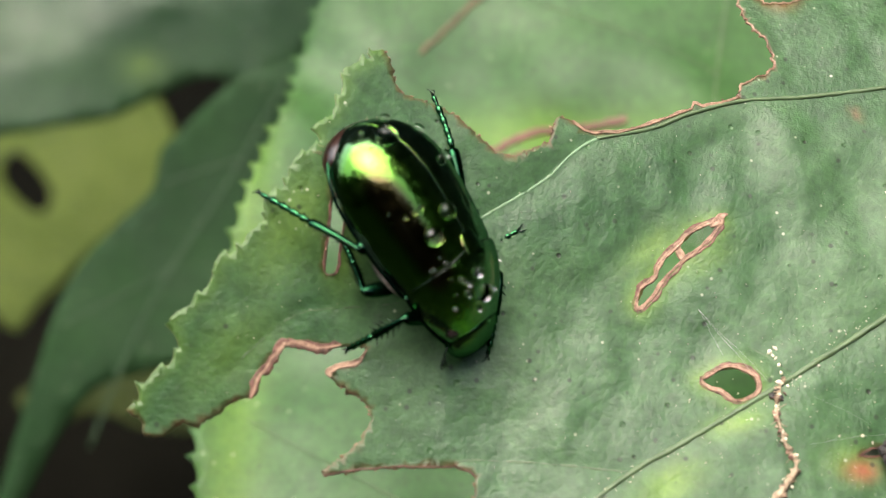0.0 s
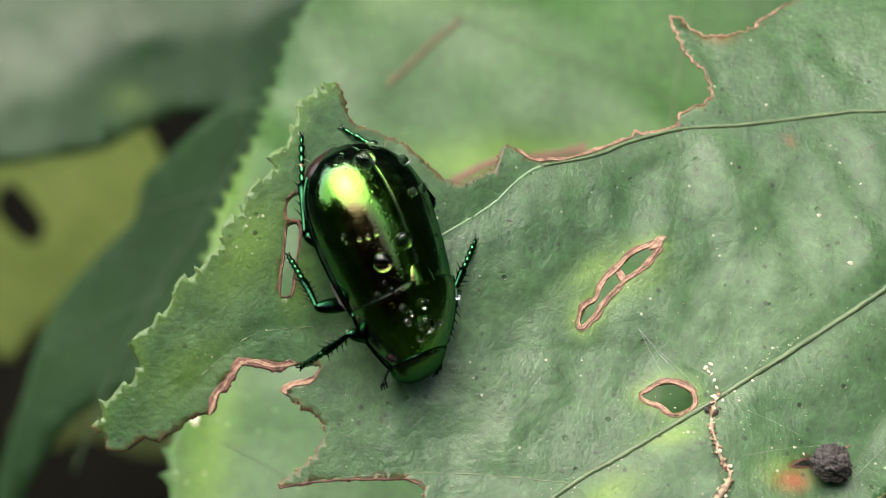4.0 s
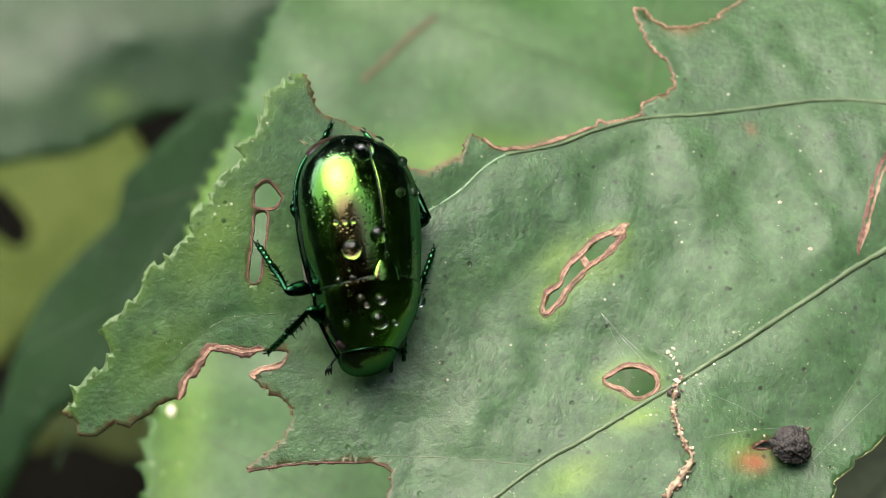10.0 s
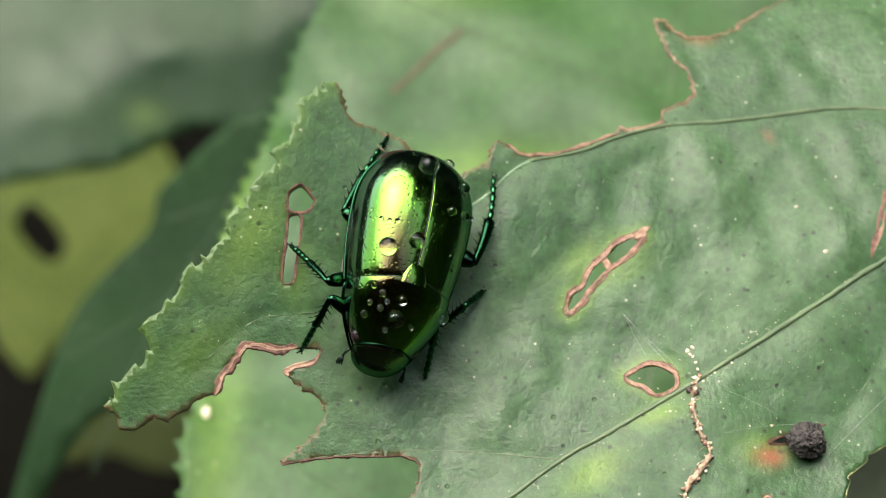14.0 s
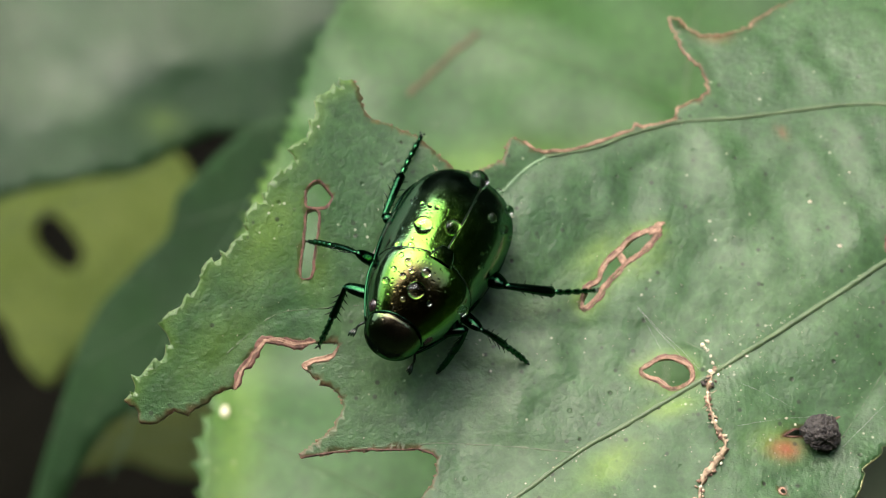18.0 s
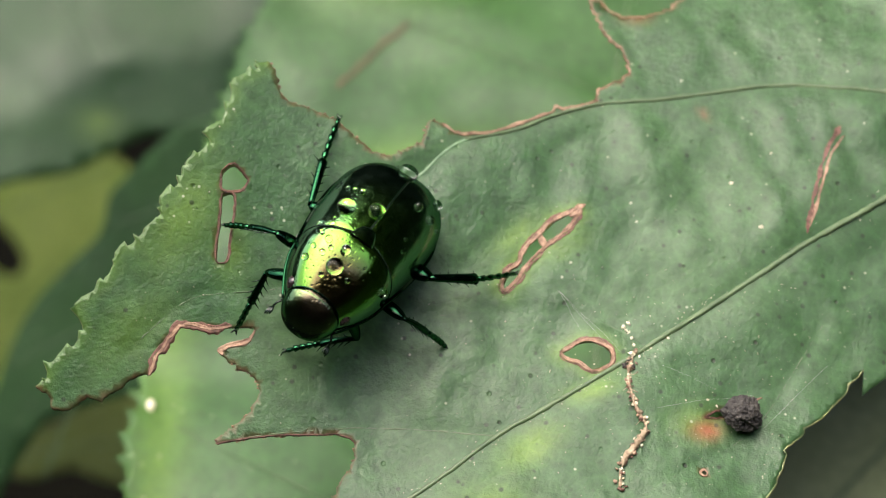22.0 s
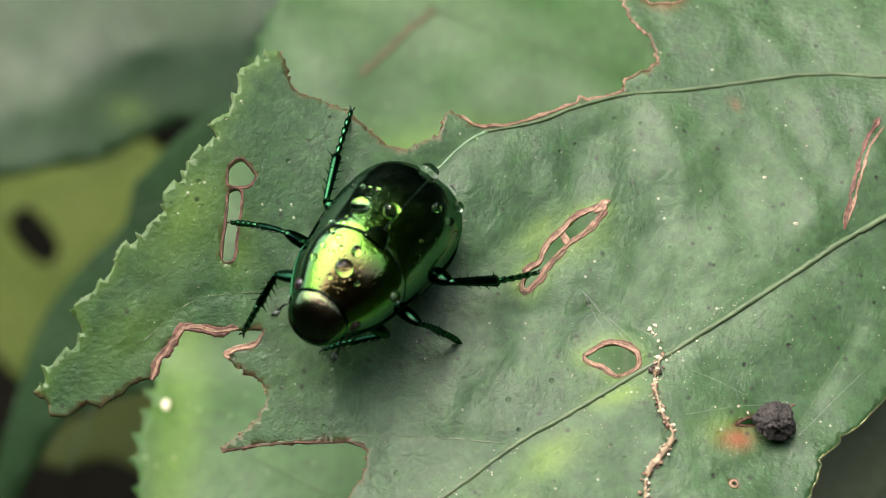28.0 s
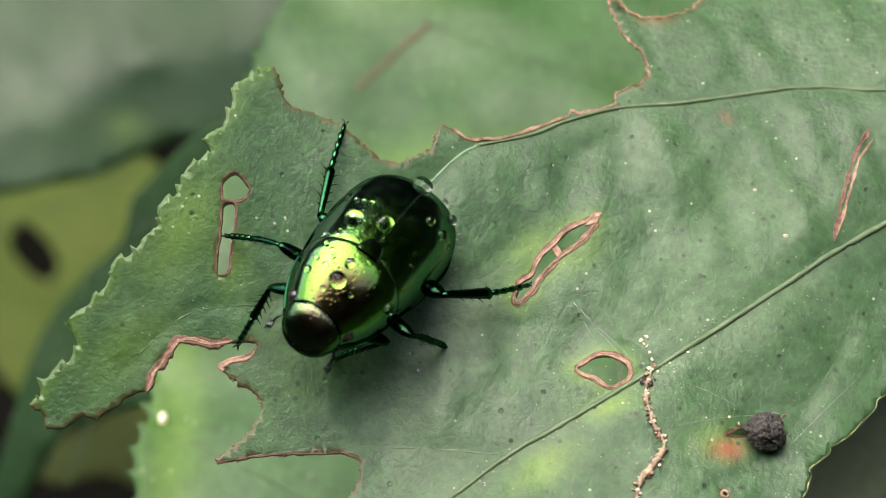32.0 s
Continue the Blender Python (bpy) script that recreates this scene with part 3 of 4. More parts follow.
scar(SCAR_BITE[7:14], 0.42, SCAR, 11)
scar(SCAR_BITE[7:14], 0.16, SCAR_PALE, 41, "scar", 0.05)
scar(SCAR_BITE[1:6], 0.28, SCAR_PALE, 12)
scar(outset(spline(MINE, 3), 0.12), 0.2, SCAR_PALE, 13)
scar(outset(spline(MINE, 3), 0.26), 0.26, SCAR, 33, "scar", 0.0)
scar([Vector((16.4, 1.9)), Vector((17.2, 2.9)), Vector((17.7, 3.0))], 0.5, SCAR_PALE, 14)
scar(outset(spline(HOLE_L, 3), 0.14), 0.2, SCAR_PALE, 15)
scar(outset(spline(HOLE_L, 3), 0.26), 0.24, SCAR, 35, "scar", 0.0)
scar(outset(spline(HOLE_A, 4), 0.1), 0.12, SCAR, 16)
scar(outset(spline(HOLE_B, 4), 0.1), 0.12, SCAR, 17)
scar(UPPER_BITE[18:29], 0.16, SCAR_PALE, 18)
scar(LOW_BITE[4:13], 0.08, SCAR, 19)
scar(edges_cut[1][4:-60], 0.10, SCAR_PALE, 25, "scar", 0.0)
scar(spline(points("38.9,10.4 37.6,8.3 36.7,5.8 35.9,3.4 35.3,0.9"), 6), 0.26, SCAR, 20)
scar(spline(points("39.1,9.6 37.9,7.9 37.0,5.6 36.2,3.2 35.4,1.2"), 6), 0.14, SCAR_PALE, 21)
scar([Vector((14.0, 0.5)), Vector((14.15, 0.0)), Vector((14.35, -0.6))], 0.42, SCAR_PALE, 27, "scar", -0.05)
scar(PIN, 0.14, SCAR_PALE, 22)
scar(hung("28.6,-14.9 29.6,-14.6 30.6,-14.4"), 0.18, SCAR_PALE, 23)
scar(SLIT, 0.10, SCAR, 24)



def gnawed():
    """Dry shreds that hang on the bitten edges."""
    rng = random.Random(17)
    verts, faces = [], []
    for line in edges_cut[:3]:
        for p in densify(line, 0.2):
            if rng.random() < 0.35:
                continue
            c, r, n = on_leaf(p + Vector((rng.gauss(0, 0.05), rng.gauss(0, 0.05))), -0.08), rng.uniform(0.04, 0.15), len(verts)
            a = rng.uniform(0, 6.3)
            for k in range(4):
                t = a + k * 1.571
                verts.append((c + Vector((math.cos(t) * r * rng.uniform(0.5, 1.5), math.sin(t) * r * rng.uniform(0.5, 1.5), rng.uniform(-0.05, 0.05)))) * MM)
            verts += [(c + Vector((0, 0, r * 0.8))) * MM, (c - Vector((0, 0, r * 0.8))) * MM]
            faces += [(n + k, n + (k + 1) % 4, n + 4) for k in range(4)] + [(n + (k + 1) % 4, n + k, n + 5) for k in range(4)]
    return mesh_object("gnawed_fringe", verts, faces, SHRED, leaf, "dry brown shreds along the bitten edge", smooth=False)


gnawed()
margin = [on_leaf(p, -0.08) for p in toothed(SERRATED, 1)]
tube("margin", margin, 0.038, MARGIN, leaf, "pale toothed leaf margin", sides=6, wobble=0.5)
tube("margin", [on_leaf(p, -0.08) for p in saw(spline(RIGHT_EDGE, 6), 2.6, 0.5, 1)], 0.09, MARGIN, leaf, "pale toothed leaf margin", sides=6, wobble=0.5)


# ---- leaves behind ----
def low_height(x, y):
    return -48 - 0.05 * (y - 6) + 3.6 * noise.noise((x * 0.05, y * 0.05, 2)) + 1.9 * noise.noise(((x - y) * 0.05, (x + y) * 0.085, 5))


LOW_SIDE = points("-18,-40 -24,-22 -24,-1 -24.5,4 -23.5,8 -23.5,14 -22,26 -19.5,37 -17.5,43 -17,48 -15.5,54 -11,64 -2,80 14,100")
LOW_REST = points("14,100 60,118 110,95 105,50 50,26 36,8 24,-30 4,-55 -18,-40")
low_leaf = tagged(new("lower_leaf"), "paler green serrated leaf hanging below the bitten one", "leaf")


def low_stain(x, y):
    k = math.exp(-(((x - 0.5) / 9) ** 2 + ((y - 66) / 5) ** 2)) * 0.5
    k = max(k, 0.7 * math.exp(-(((x - 12) / 14) ** 2 + ((y - 38) / 3.5) ** 2)), 0.5 * math.exp(-((x + 21) / 2.5) ** 2))
    return 0.0, k, 0.0


blade("blade", saw(LOW_SIDE, 2.7, 1.5, -1) + spline(LOW_REST, 10)[:-1], [], low_height, LEAF_LOW, 1.6, 0.3, low_stain, low_leaf)


def low_vein(text, r):
    tube("vein", [Vector((p.x, p.y, low_height(p.x, p.y) + 0.1)) for p in densify(spline(points(text)), 1.5)], lambda u: r * (1 - 0.5 * u), VEIN, low_leaf)


low_vein("20,-40 22,0 26,40 34,80 42,110", 0.16)
for y0 in (-14, 6, 26, 46, 66):
    k = y0 * 0.17
    low_vein(f"{23 + k * 0.6:.1f},{y0} {10 + k},{y0 + 5} {-4 + k},{y0 + 12} {-17 + k * 1.2:.1f},{y0 + 20}", 0.08)


def low_scar(text, r, mat):
    tube("scar", [Vector((p.x, p.y, low_height(p.x, p.y) + 0.05)) for p in ragged(spline(points(text)), 0.2, 3, 0.6)], r, mat, low_leaf, sides=8, flat=0.4, wobble=0.5)


low_scar("-4,49 -1.5,52 1,55 4,57.5", 0.32, CRUST_DARK)
low_scar("3,35.5 5,37 8,38.5 13,40 17.5,41", 0.45, SCAR)
low_scar("3,34 6,35.2 10,36.5 15,38.2", 0.4, SCAR)
chip = bmesh.new()
bmesh.ops.create_icosphere(chip, subdivisions=2, radius=1.0)
for v in chip.verts:
    v.co = Vector((v.co.x * 0.42, v.co.y * 0.7, v.co.z * 0.25)) * (1 + 0.3 * noise.noise(v.co * 2)) * MM + Vector((-22.3, 8.2, low_height(-22.3, 8.2) + 0.2)) * MM
part("pale_spot", chip, FLECK, low_leaf, "white spot on the leaf edge")


CREASE = points("-146.2,102.0 -97.0,107.3 -78.4,111.3 -63.8,114.0 -49.1,120.6 -30.5,128.6 -17.2,137.9 -2.6,148.5 18.7,165.8")


def crease_side(x, y):
    """Signed distance across the midrib of the broad leaf."""
    for a, b in zip(CREASE, CREASE[1:]):
        if x <= b.x or b is CREASE[-1]:
            d = (b - a).normalized()
            return (y - a.y) * d.x - (x - a.x) * d.y


def broad_height(x, y):
    d = crease_side(x, y)
    return -149.5 - (0.0 if d > 0 else -0.45 * d) + 2.0 * noise.noise((x * 0.04, y * 0.04, 3)) + 1.3 * math.sin(x * 0.17 + y * 0.075 + 1.5 * noise.noise((x * 0.02, y * 0.02, 9))) * (1 if d > 0 else 0.08)


def far_blade(name, label, text, height, mat, ribs=(), holes=(), stains=None):
    ob = tagged(new(name), label, "leaf")
    blade("blade", spline(points(text), 8)[:-1], [spline(points(h), 5)[:-1] for h in holes], height, mat, 2.6, 0.4, stains, ob)
    for rib, r in ribs:
        tube("vein", [Vector((p.x, p.y, height(p.x, p.y) + 0.1)) for p in densify(spline(points(rib)), 2.0)], r, VEIN_FAR, ob)
    return ob


def slope(base, sx, sy, seed, wave=3.0):
    return lambda x, y: base + sx * (x + 40) + sy * (y - 40) + wave * noise.noise((x * 0.04, y * 0.04, seed))


far_blade("broad_leaf", "broad dark green leaf with a pale glossy sheen", "-132.9,80.7 -94.4,90.0 -75.7,98.8 -65.1,101.5 -54.5,104.2 -47.8,108.1 -39.8,112.1 -30.5,112.6 -22.5,117.9 -9.2,129.9 18.7,157.8 0.1,191.1 -42.5,204.4 -119.6,191.1 -146.2,131.2 -132.9,80.7",
          broad_height, LEAF_FAR, [("-78.4,111.3 -87.7,128.6 -103.7,147.2", 0.2), ("-49.1,120.6 -61.1,141.9 -79.7,163.2", 0.2)],
          stains=lambda x, y: (0.0, 0.3 * math.exp(-((x + 49.4) / 3.2) ** 2 - ((y - 112.6) / 2.0) ** 2), 0.0))
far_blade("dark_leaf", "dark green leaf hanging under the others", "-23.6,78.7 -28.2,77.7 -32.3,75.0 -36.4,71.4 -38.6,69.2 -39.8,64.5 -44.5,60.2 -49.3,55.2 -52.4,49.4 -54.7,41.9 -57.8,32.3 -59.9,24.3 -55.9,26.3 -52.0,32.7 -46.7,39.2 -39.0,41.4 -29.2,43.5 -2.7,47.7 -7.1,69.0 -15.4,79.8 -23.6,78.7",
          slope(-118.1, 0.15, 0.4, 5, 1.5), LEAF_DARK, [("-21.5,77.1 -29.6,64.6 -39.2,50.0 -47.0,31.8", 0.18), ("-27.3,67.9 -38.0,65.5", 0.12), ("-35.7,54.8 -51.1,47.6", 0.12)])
far_blade("yellow_leaf", "yellowing leaf with a dark hole in the shade below", "-168.9,193.9 -139.1,205.9 -117.2,211.8 -99.3,211.8 -87.4,205.9 -81.4,200.5 -73.4,198.9 -66.3,193.1 -62.7,176.0 -81.6,154.1 -87.6,146.0 -93.3,139.6 -98.3,133.2 -106.5,141.2 -111.8,150.7 -126.2,156.7 -168.9,162.1",
          slope(-314.2, 0.0, 0.12, 7, 1.0), LEAF_YELLOW, [("-123.2,170.0 -87.4,188.0 -71.4,194.9", 0.22)], ["-105.7,175.0 -102.5,180.2 -96.9,176.0 -92.5,169.1 -94.3,164.1 -98.9,165.7 -103.7,170.8 -105.7,175.0"])
far_blade("olive_leaf", "dull olive leaf deep in the shade", "-80.6,123.5 -74.7,127.9 -63.4,131.5 -45.1,131.5 -39.9,110.0 -53.9,107.1 -66.1,107.9 -76.0,111.5 -86.9,109.2 -95.7,114.3 -88.1,120.5 -80.6,123.5", slope(-300.4, 0, 0, 9, 1.0), LEAF_OLIVE, [("-92,114 -69,118 -48,121", 0.3)])

# leaf below the right edge; its pale colour replaces light blocked from above
far_blade("pale_low_leaf", "green leaf below, coloured pale in place of the light on it", "42.0,2.0 38.0,20.0 46.0,40.0 62.0,54.0 88.0,52.0 100.0,30.0 92.0,2.0 66.0,-12.0 42.0,2.0", slope(-84, 0.0, 0.1, 12, 2.0), LEAF_LIT, [("46.0,4.0 66.0,24.0 86.0,48.0", 0.25)])

# ---- ground, and an added unseen leaf shell that closes the place ----
# ground seen through the gaps, its shade painted in as near black
ground = mesh_object("ground", [(-40, -40, -0.46), (40, -40, -0.46), (40, 40, -0.46), (-40, 40, -0.46)], [(0, 1, 2, 3)], SOIL_SHADE)
tagged(ground, "forest soil coloured near black in place of deep shade", "ground", kind="structure")


# openings in the added shell, aimed to let sky onto leaf and beetle
SIDE_GAP = Vector((-0.78, 0.42, 0.46))
TOP_GAP = Vector((0.46, 0.05, 0.88))


# unseen leaves all round, added to block and shape sun and sky
def shade_shell():
    rng = random.Random(11)
    verts, faces = [], []
    n = 0
    while n < 5200:
        d = Vector((rng.gauss(0, 1), rng.gauss(0, 1), rng.gauss(0, 1))).normalized()
        if d.z < -0.35:
            continue
        if d.angle(SUN_DIR) < radians(38 + rng.uniform(-5, 5)) and d.z > 0.42:
            continue
        if d.angle(TOP_GAP) < radians(19 + rng.uniform(-5, 5)):
            continue
        if d.angle(SIDE_GAP) < radians(30 + rng.uniform(-5, 5)) and d.z > 0.12:
            continue
        c = d * rng.uniform(0.75, 1.05)
        ax = Vector((rng.gauss(0, 1), rng.gauss(0, 1), rng.gauss(0, 1))).normalized()
        side = ax.cross(d).normalized()
        fw = (d.cross(side) + d * rng.uniform(-0.5, 0.5)).normalized()
        l, w = rng.uniform(0.06, 0.11), rng.uniform(0.025, 0.045)
        s = len(verts)
        verts += [c - fw * l, c - fw * l * 0.3 + side * w, c + fw * l * 0.4 + side * w * 0.8, c + fw * l, c + fw * l * 0.4 - side * w * 0.8, c - fw * l * 0.3 - side * w]
        faces.append((s, s + 1, s + 2, s + 3, s + 4, s + 5))
        n += 1
    ob = mesh_object("unseen_canopy", verts, faces, SHADE_CANOPY, smooth=False)
    return tagged(ob, "unseen shell of dark green leaves added to block and shape the light", "foliage", kind="stuff")


shade_shell()

# ---- crumbs and threads on the bitten leaf ----
def frass():
    """A clod of many small rounded grains pressed together."""
    bm = bmesh.new()
    bmesh.ops.create_icosphere(bm, subdivisions=6, radius=1.0)
    c = Vector((28.8, -14.75, leaf_height(28.8, -14.75) + 1.0))
    for v in bm.verts:
        p = v.co.copy()
        near = noise.voronoi(p * 2.1 + Vector((3, 1, 2)))[0][0]
        small = noise.voronoi(p * 4.6)[0][0]
        k = 0.96 + 0.24 * noise.noise(p * 1.3) - 0.24 * min(near, 0.9) ** 2 - 0.16 * min(small, 0.8) ** 2 + 0.08 * noise.noise(p * 9)
        v.co = (Vector((p.x * 1.72, p.y * 1.5, p.z * 1.3)) * k + c) * MM
    ob = part("frass_pellet", bm, FRASS, None)
    return tagged(ob, "rough black crumb of droppings lying on the leaf", "droppings")


frass()
strand = tagged(new("dry_strand"), "crusty pale brown dried strand stuck to the leaf", "strand")
STRAND = spline(hung("20.9,-9.4 20.3,-11.5 20.4,-13.0 20.7,-14.5 21.4,-16.4 20.6,-17.8 19.4,-19.6 19.1,-21.8"), 8)
tube("stem", [on_leaf(p, 0.14) for p in densify(STRAND, 0.15)], lambda u: 0.07 + 0.11 * abs(noise.noise((u * 26, 1, 1))) + (0.12 if 0.62 < u < 0.86 else 0), CRUST, strand, sides=9, wobble=1.6, seed=3)
rng = random.Random(21)


def crumb(name, x, y, size, mat, parent, up=0.0):
    bm = bmesh.new()
    bmesh.ops.create_icosphere(bm, subdivisions=2, radius=1.0)
    ph = rng.uniform(0, 50)
    turn = Matrix.Rotation(rng.uniform(0, 6.3), 3, "Z")
    w = rng.uniform(0.3, 1.0)
    for v in bm.verts:
        q = turn @ Vector((v.co.x, v.co.y * w, v.co.z * 0.55))
        v.co = (q * size * (1 + 0.95 * noise.noise(v.co * 1.9 + Vector((ph, 0, 0)))) + Vector((x, y, leaf_height(x, y) + up + size * 0.3))) * MM
    return part(name, bm, mat, parent)


for p in densify(STRAND, 0.075):
    crumb("crust_crumb", p.x + rng.gauss(0, 0.17), p.y + rng.gauss(0, 0.15), rng.uniform(0.05, 0.2), rng.choice((CRUST, CRUST, SCAR, SCAR_PALE, FLECK)), strand, 0.1)
for k in range(14):
    p = rng.choice(STRAND)
    a, l = rng.uniform(0, 6.3), rng.uniform(0.3, 0.8)
    tube("fibre", [on_leaf(p, 0.15), on_leaf(p + Vector((math.cos(a), math.sin(a))) * l * 0.5, 0.3), on_leaf(p + Vector((math.cos(a + 0.5), math.sin(a + 0.5))) * l, 0.2)], 0.025, CRUST, strand, sides=5)
for x, y, r in ((20.4, -10.2, 0.3), (20.1, -10.6, 0.22), (20.7, -10.8, 0.2)):
    crumb("dark_crumb", x, y, r, FRASS, strand, 0.1)
for x, y, r in ((20.6, -6.9, 0.16), (20.2, -7.2, 0.18), (20.4, -7.5, 0.15), (20.8, -8.2, 0.14), (20.6, -7.7, 0.16), (22.2, -9.0, 0.12), (21.6, -9.2, 0.12), (23.6, -8.2, 0.1), (20.9, -8.8, 0.15), (21.3, -9.8, 0.13)):
    crumb("pale_crumb", x, y, r, FLECK, strand)


def scatter():
    """Countless pale flecks and grains over the leaf."""
    rng = random.Random(8)
    verts, faces = [], []
    near = Near([leaf_outline] + holes_cut, 0.8)
    spots = []
    for _ in range(420):
        spots.append((rng.gauss(26, 8), rng.gauss(-11, 6), rng.uniform(0.02, 0.075)))
    for _ in range(260):
        spots.append((rng.uniform(6, 42), rng.uniform(-24, 20), rng.uniform(0.02, 0.06)))
    for _ in range(160):
        spots.append((rng.uniform(-22, 6), rng.uniform(-20, 10), rng.uniform(0.025, 0.06)))
    for _ in range(240):
        k = rng.random()
        p = VEIN_MID[int(k * (len(VEIN_MID) - 1))]
        spots.append((p.x + rng.gauss(0, 0.4), p.y + rng.gauss(0, 0.4), rng.uniform(0.02, 0.09)))
    spots += [(31.6, 1.2, 0.25), (27.0, -13.6, 0.15), (24.6, -13.4, 0.12), (33.0, 8.0, 0.14), (26.3, -13.2, 0.16), (29.6, 5.3, 0.2)]
    outside = [(p, q) for p, q in zip(leaf_outline, leaf_outline[1:] + leaf_outline[:1])]
    for x, y, r in spots:
        hits = sum(1 for p, q in outside if (p.y > y) != (q.y > y) and x < p.x + (y - p.y) / (q.y - p.y) * (q.x - p.x))
        if hits % 2 == 0 or near(x, y) < 0.3:
            continue
        z, a, n = leaf_height(x, y), rng.uniform(0, 6.3), len(verts)
        l = r * rng.uniform(1.0, 2.2)
        for k in range(5):
            t = a + k * 1.2566
            verts.append(Vector((x + math.cos(t) * r * rng.uniform(0.6, 1.2) + math.cos(a) * l * 0.3 * (k == 0), y + math.sin(t) * r * rng.uniform(0.6, 1.2), z - 0.03)) * MM)
        verts.append(Vector((x, y, z + r * 0.7)) * MM)
        faces += [(n + k, n + (k + 1) % 5, n + 5) for k in range(5)]
    ob = mesh_object("pale_debris", verts, faces, FLECK, smooth=False)
    return tagged(ob, "countless pale flecks of debris scattered over the leaf", "debris", kind="stuff")


scatter()
web = tagged(new("spider_threads"), "thin pale spider threads stretched over the leaf", "spider web")
for x0, y0, x1, y1, r in ((15.3, -4.2, 18.6, -8.6, 0.008), (15.3, -4.2, 16.9, -7.6, 0.006), (15.3, -4.2, 19.8, -9.4, 0.006), (22.4, -14.2, 30.0, -12.6, 0.006), (23.0, -10.6, 27.0, -12.4, 0.005),
                          (30.5, -15.4, 36.0, -10.0, 0.007)):
    path = []
    for k in range(13):
        p = Vector((x0 + (x1 - x0) * k / 12, y0 + (y1 - y0) * k / 12))
        path.append(on_leaf(p, 0.12 + 0.25 * math.sin(math.pi * k / 12)))
    tube("thread", path, r, WEB, web, sides=5)

# ---- the beetle ----
beetle = tagged(new("beetle"), "metallic green chafer beetle wet with droplets on a leaf", "beetle")


def elytra_width(s):
    return 4.6 * ((1 - (1 - s / 0.45) ** 2.2) ** 0.5 if s < 0.45 else 1 - 0.15 * ((s - 0.45) / 0.55) ** 2.0)


def elytra_rise(s):
    return 4.4 * ((1 - (1 - s / 0.58) ** 2.2) ** 0.5 if s < 0.58 else 1 - 0.07 * ((s - 0.58) / 0.42) ** 2 - 0.09 * max(0.0, (s - 0.93) / 0.07) ** 2)


EDGE_Z = 2.4


def elytra_point(s, a, out=0.0):
    """s: 0 tail to 1 front; a: 0 at the suture, pi/2 at the lower edge."""
    w, h = elytra_width(s) + out, elytra_rise(s) + out
    y = w * math.sin(a) ** 0.8
    return Vector((-8.8 - out * (1 - s) + 11.8 * s, y, EDGE_Z + h * max(math.cos(a), 0.0) ** 0.8 - 0.9 * s * (1 - s) * (a / 1.57) ** 3 - 0.012 * math.exp(-(y / 0.3) ** 2)))


def sheet(rows, thick=None):
    verts, faces = [], []
    n = len(rows[0])
    for r in rows:
        verts += r
    for i in range(len(rows) - 1):
        for k in range(n - 1):
            a = i * n + k
            faces.append((a, a + 1, a + n + 1, a + n))
    return verts, faces


def elytron(sign):
    rows = []
    for i in range(61):
        s = max(0.0005, (i / 60) ** 1.35)
        row = []
        for k in range(45):
            a = 0.006 + 1.524 * (k / 44) ** 1.5
            p = elytra_point(s, a)
            row.append(Vector((p.x, p.y * sign, p.z)) * MM)
        inner = elytra_point(s, 0.008)
        row.insert(0, Vector((inner.x, 0.025 * sign, inner.z - 0.7)) * MM)
        low = elytra_point(s, 1.53)
        row.append(Vector((low.x, (low.y - 0.55) * sign, low.z - 0.25)) * MM)
        rows.append(row)
    v, f = sheet(rows)
    if sign < 0:
        f = [q[::-1] for q in f]
    return mesh_object("elytron", v, f, SHELL, beetle, "polished metallic green wing case")


for sign in (1, -1):
    el = elytron(sign)
    bead = [elytra_point(max(0.001, (i / 40) ** 1.35), 1.56) for i in range(41)]
    tube("edge_bead", [Vector((p.x, (p.y + 0.05) * sign, p.z)) for p in bead], 0.13, SHELL_DARK, el)


def pronotum():
    rows = []
    for i in range(25):
        u = i / 24
        half = 4.08 * (1 - 0.03 * (1 - u) ** 4) * (1 - 0.46 * u ** 1.6)
        top = 6.66 - 0.03 * (1 - u) ** 8 - 2.35 * u ** 1.55
        low = 2.7 - 0.7 * u
        row = []
        for k in range(41):
            a = -1.55 + 3.1 * k / 40
            y = half * math.copysign(abs(math.sin(a)) ** 0.82, a)
            z = low + (top - low) * max(math.cos(a), 0) ** 0.78
            x = 2.85 + 4.3 * u - 0.55 * math.exp(-(y / 2.2) ** 2) * (1 - u) + 0.3 * u * (abs(y) / 3) ** 2
            if i == 0:
                z -= 0.012
            row.append(Vector((x, y, z)) * MM)
        rows.append(row)
    v, f = sheet(rows)
    return mesh_object("pronotum", v, [q[::-1] for q in f], SHELL_NECK, beetle, "polished metallic green neck shield")


pronotum()
rim = []
for k in range(33):
    a = -1.45 + 2.9 * k / 32
    y = 4.08 * 0.97 * math.copysign(abs(math.sin(a)) ** 0.82, a)
    rim.append(Vector((2.83 - 0.55 * math.exp(-(y / 2.2) ** 2), y, 2.7 + 3.9 * math.cos(a) ** 0.78)))
tube("neck_seam", rim, 0.05, BLACK, beetle, "dark seam behind the neck shield", sides=6)
front = []
for k in range(33):
    a = -1.5 + 3.0 * k / 32
    y = 4.08 * 0.54 * math.copysign(abs(math.sin(a)) ** 0.82, a)
    front.append(Vector((7.15 + 0.3 * (abs(y) / 3) ** 2, y, 2.0 + 2.31 * max(math.cos(a), 0) ** 0.78)))
tube("neck_front_rim", front, 0.07, SHELL_DARK, beetle, "fine front rim of the neck shield", sides=6)
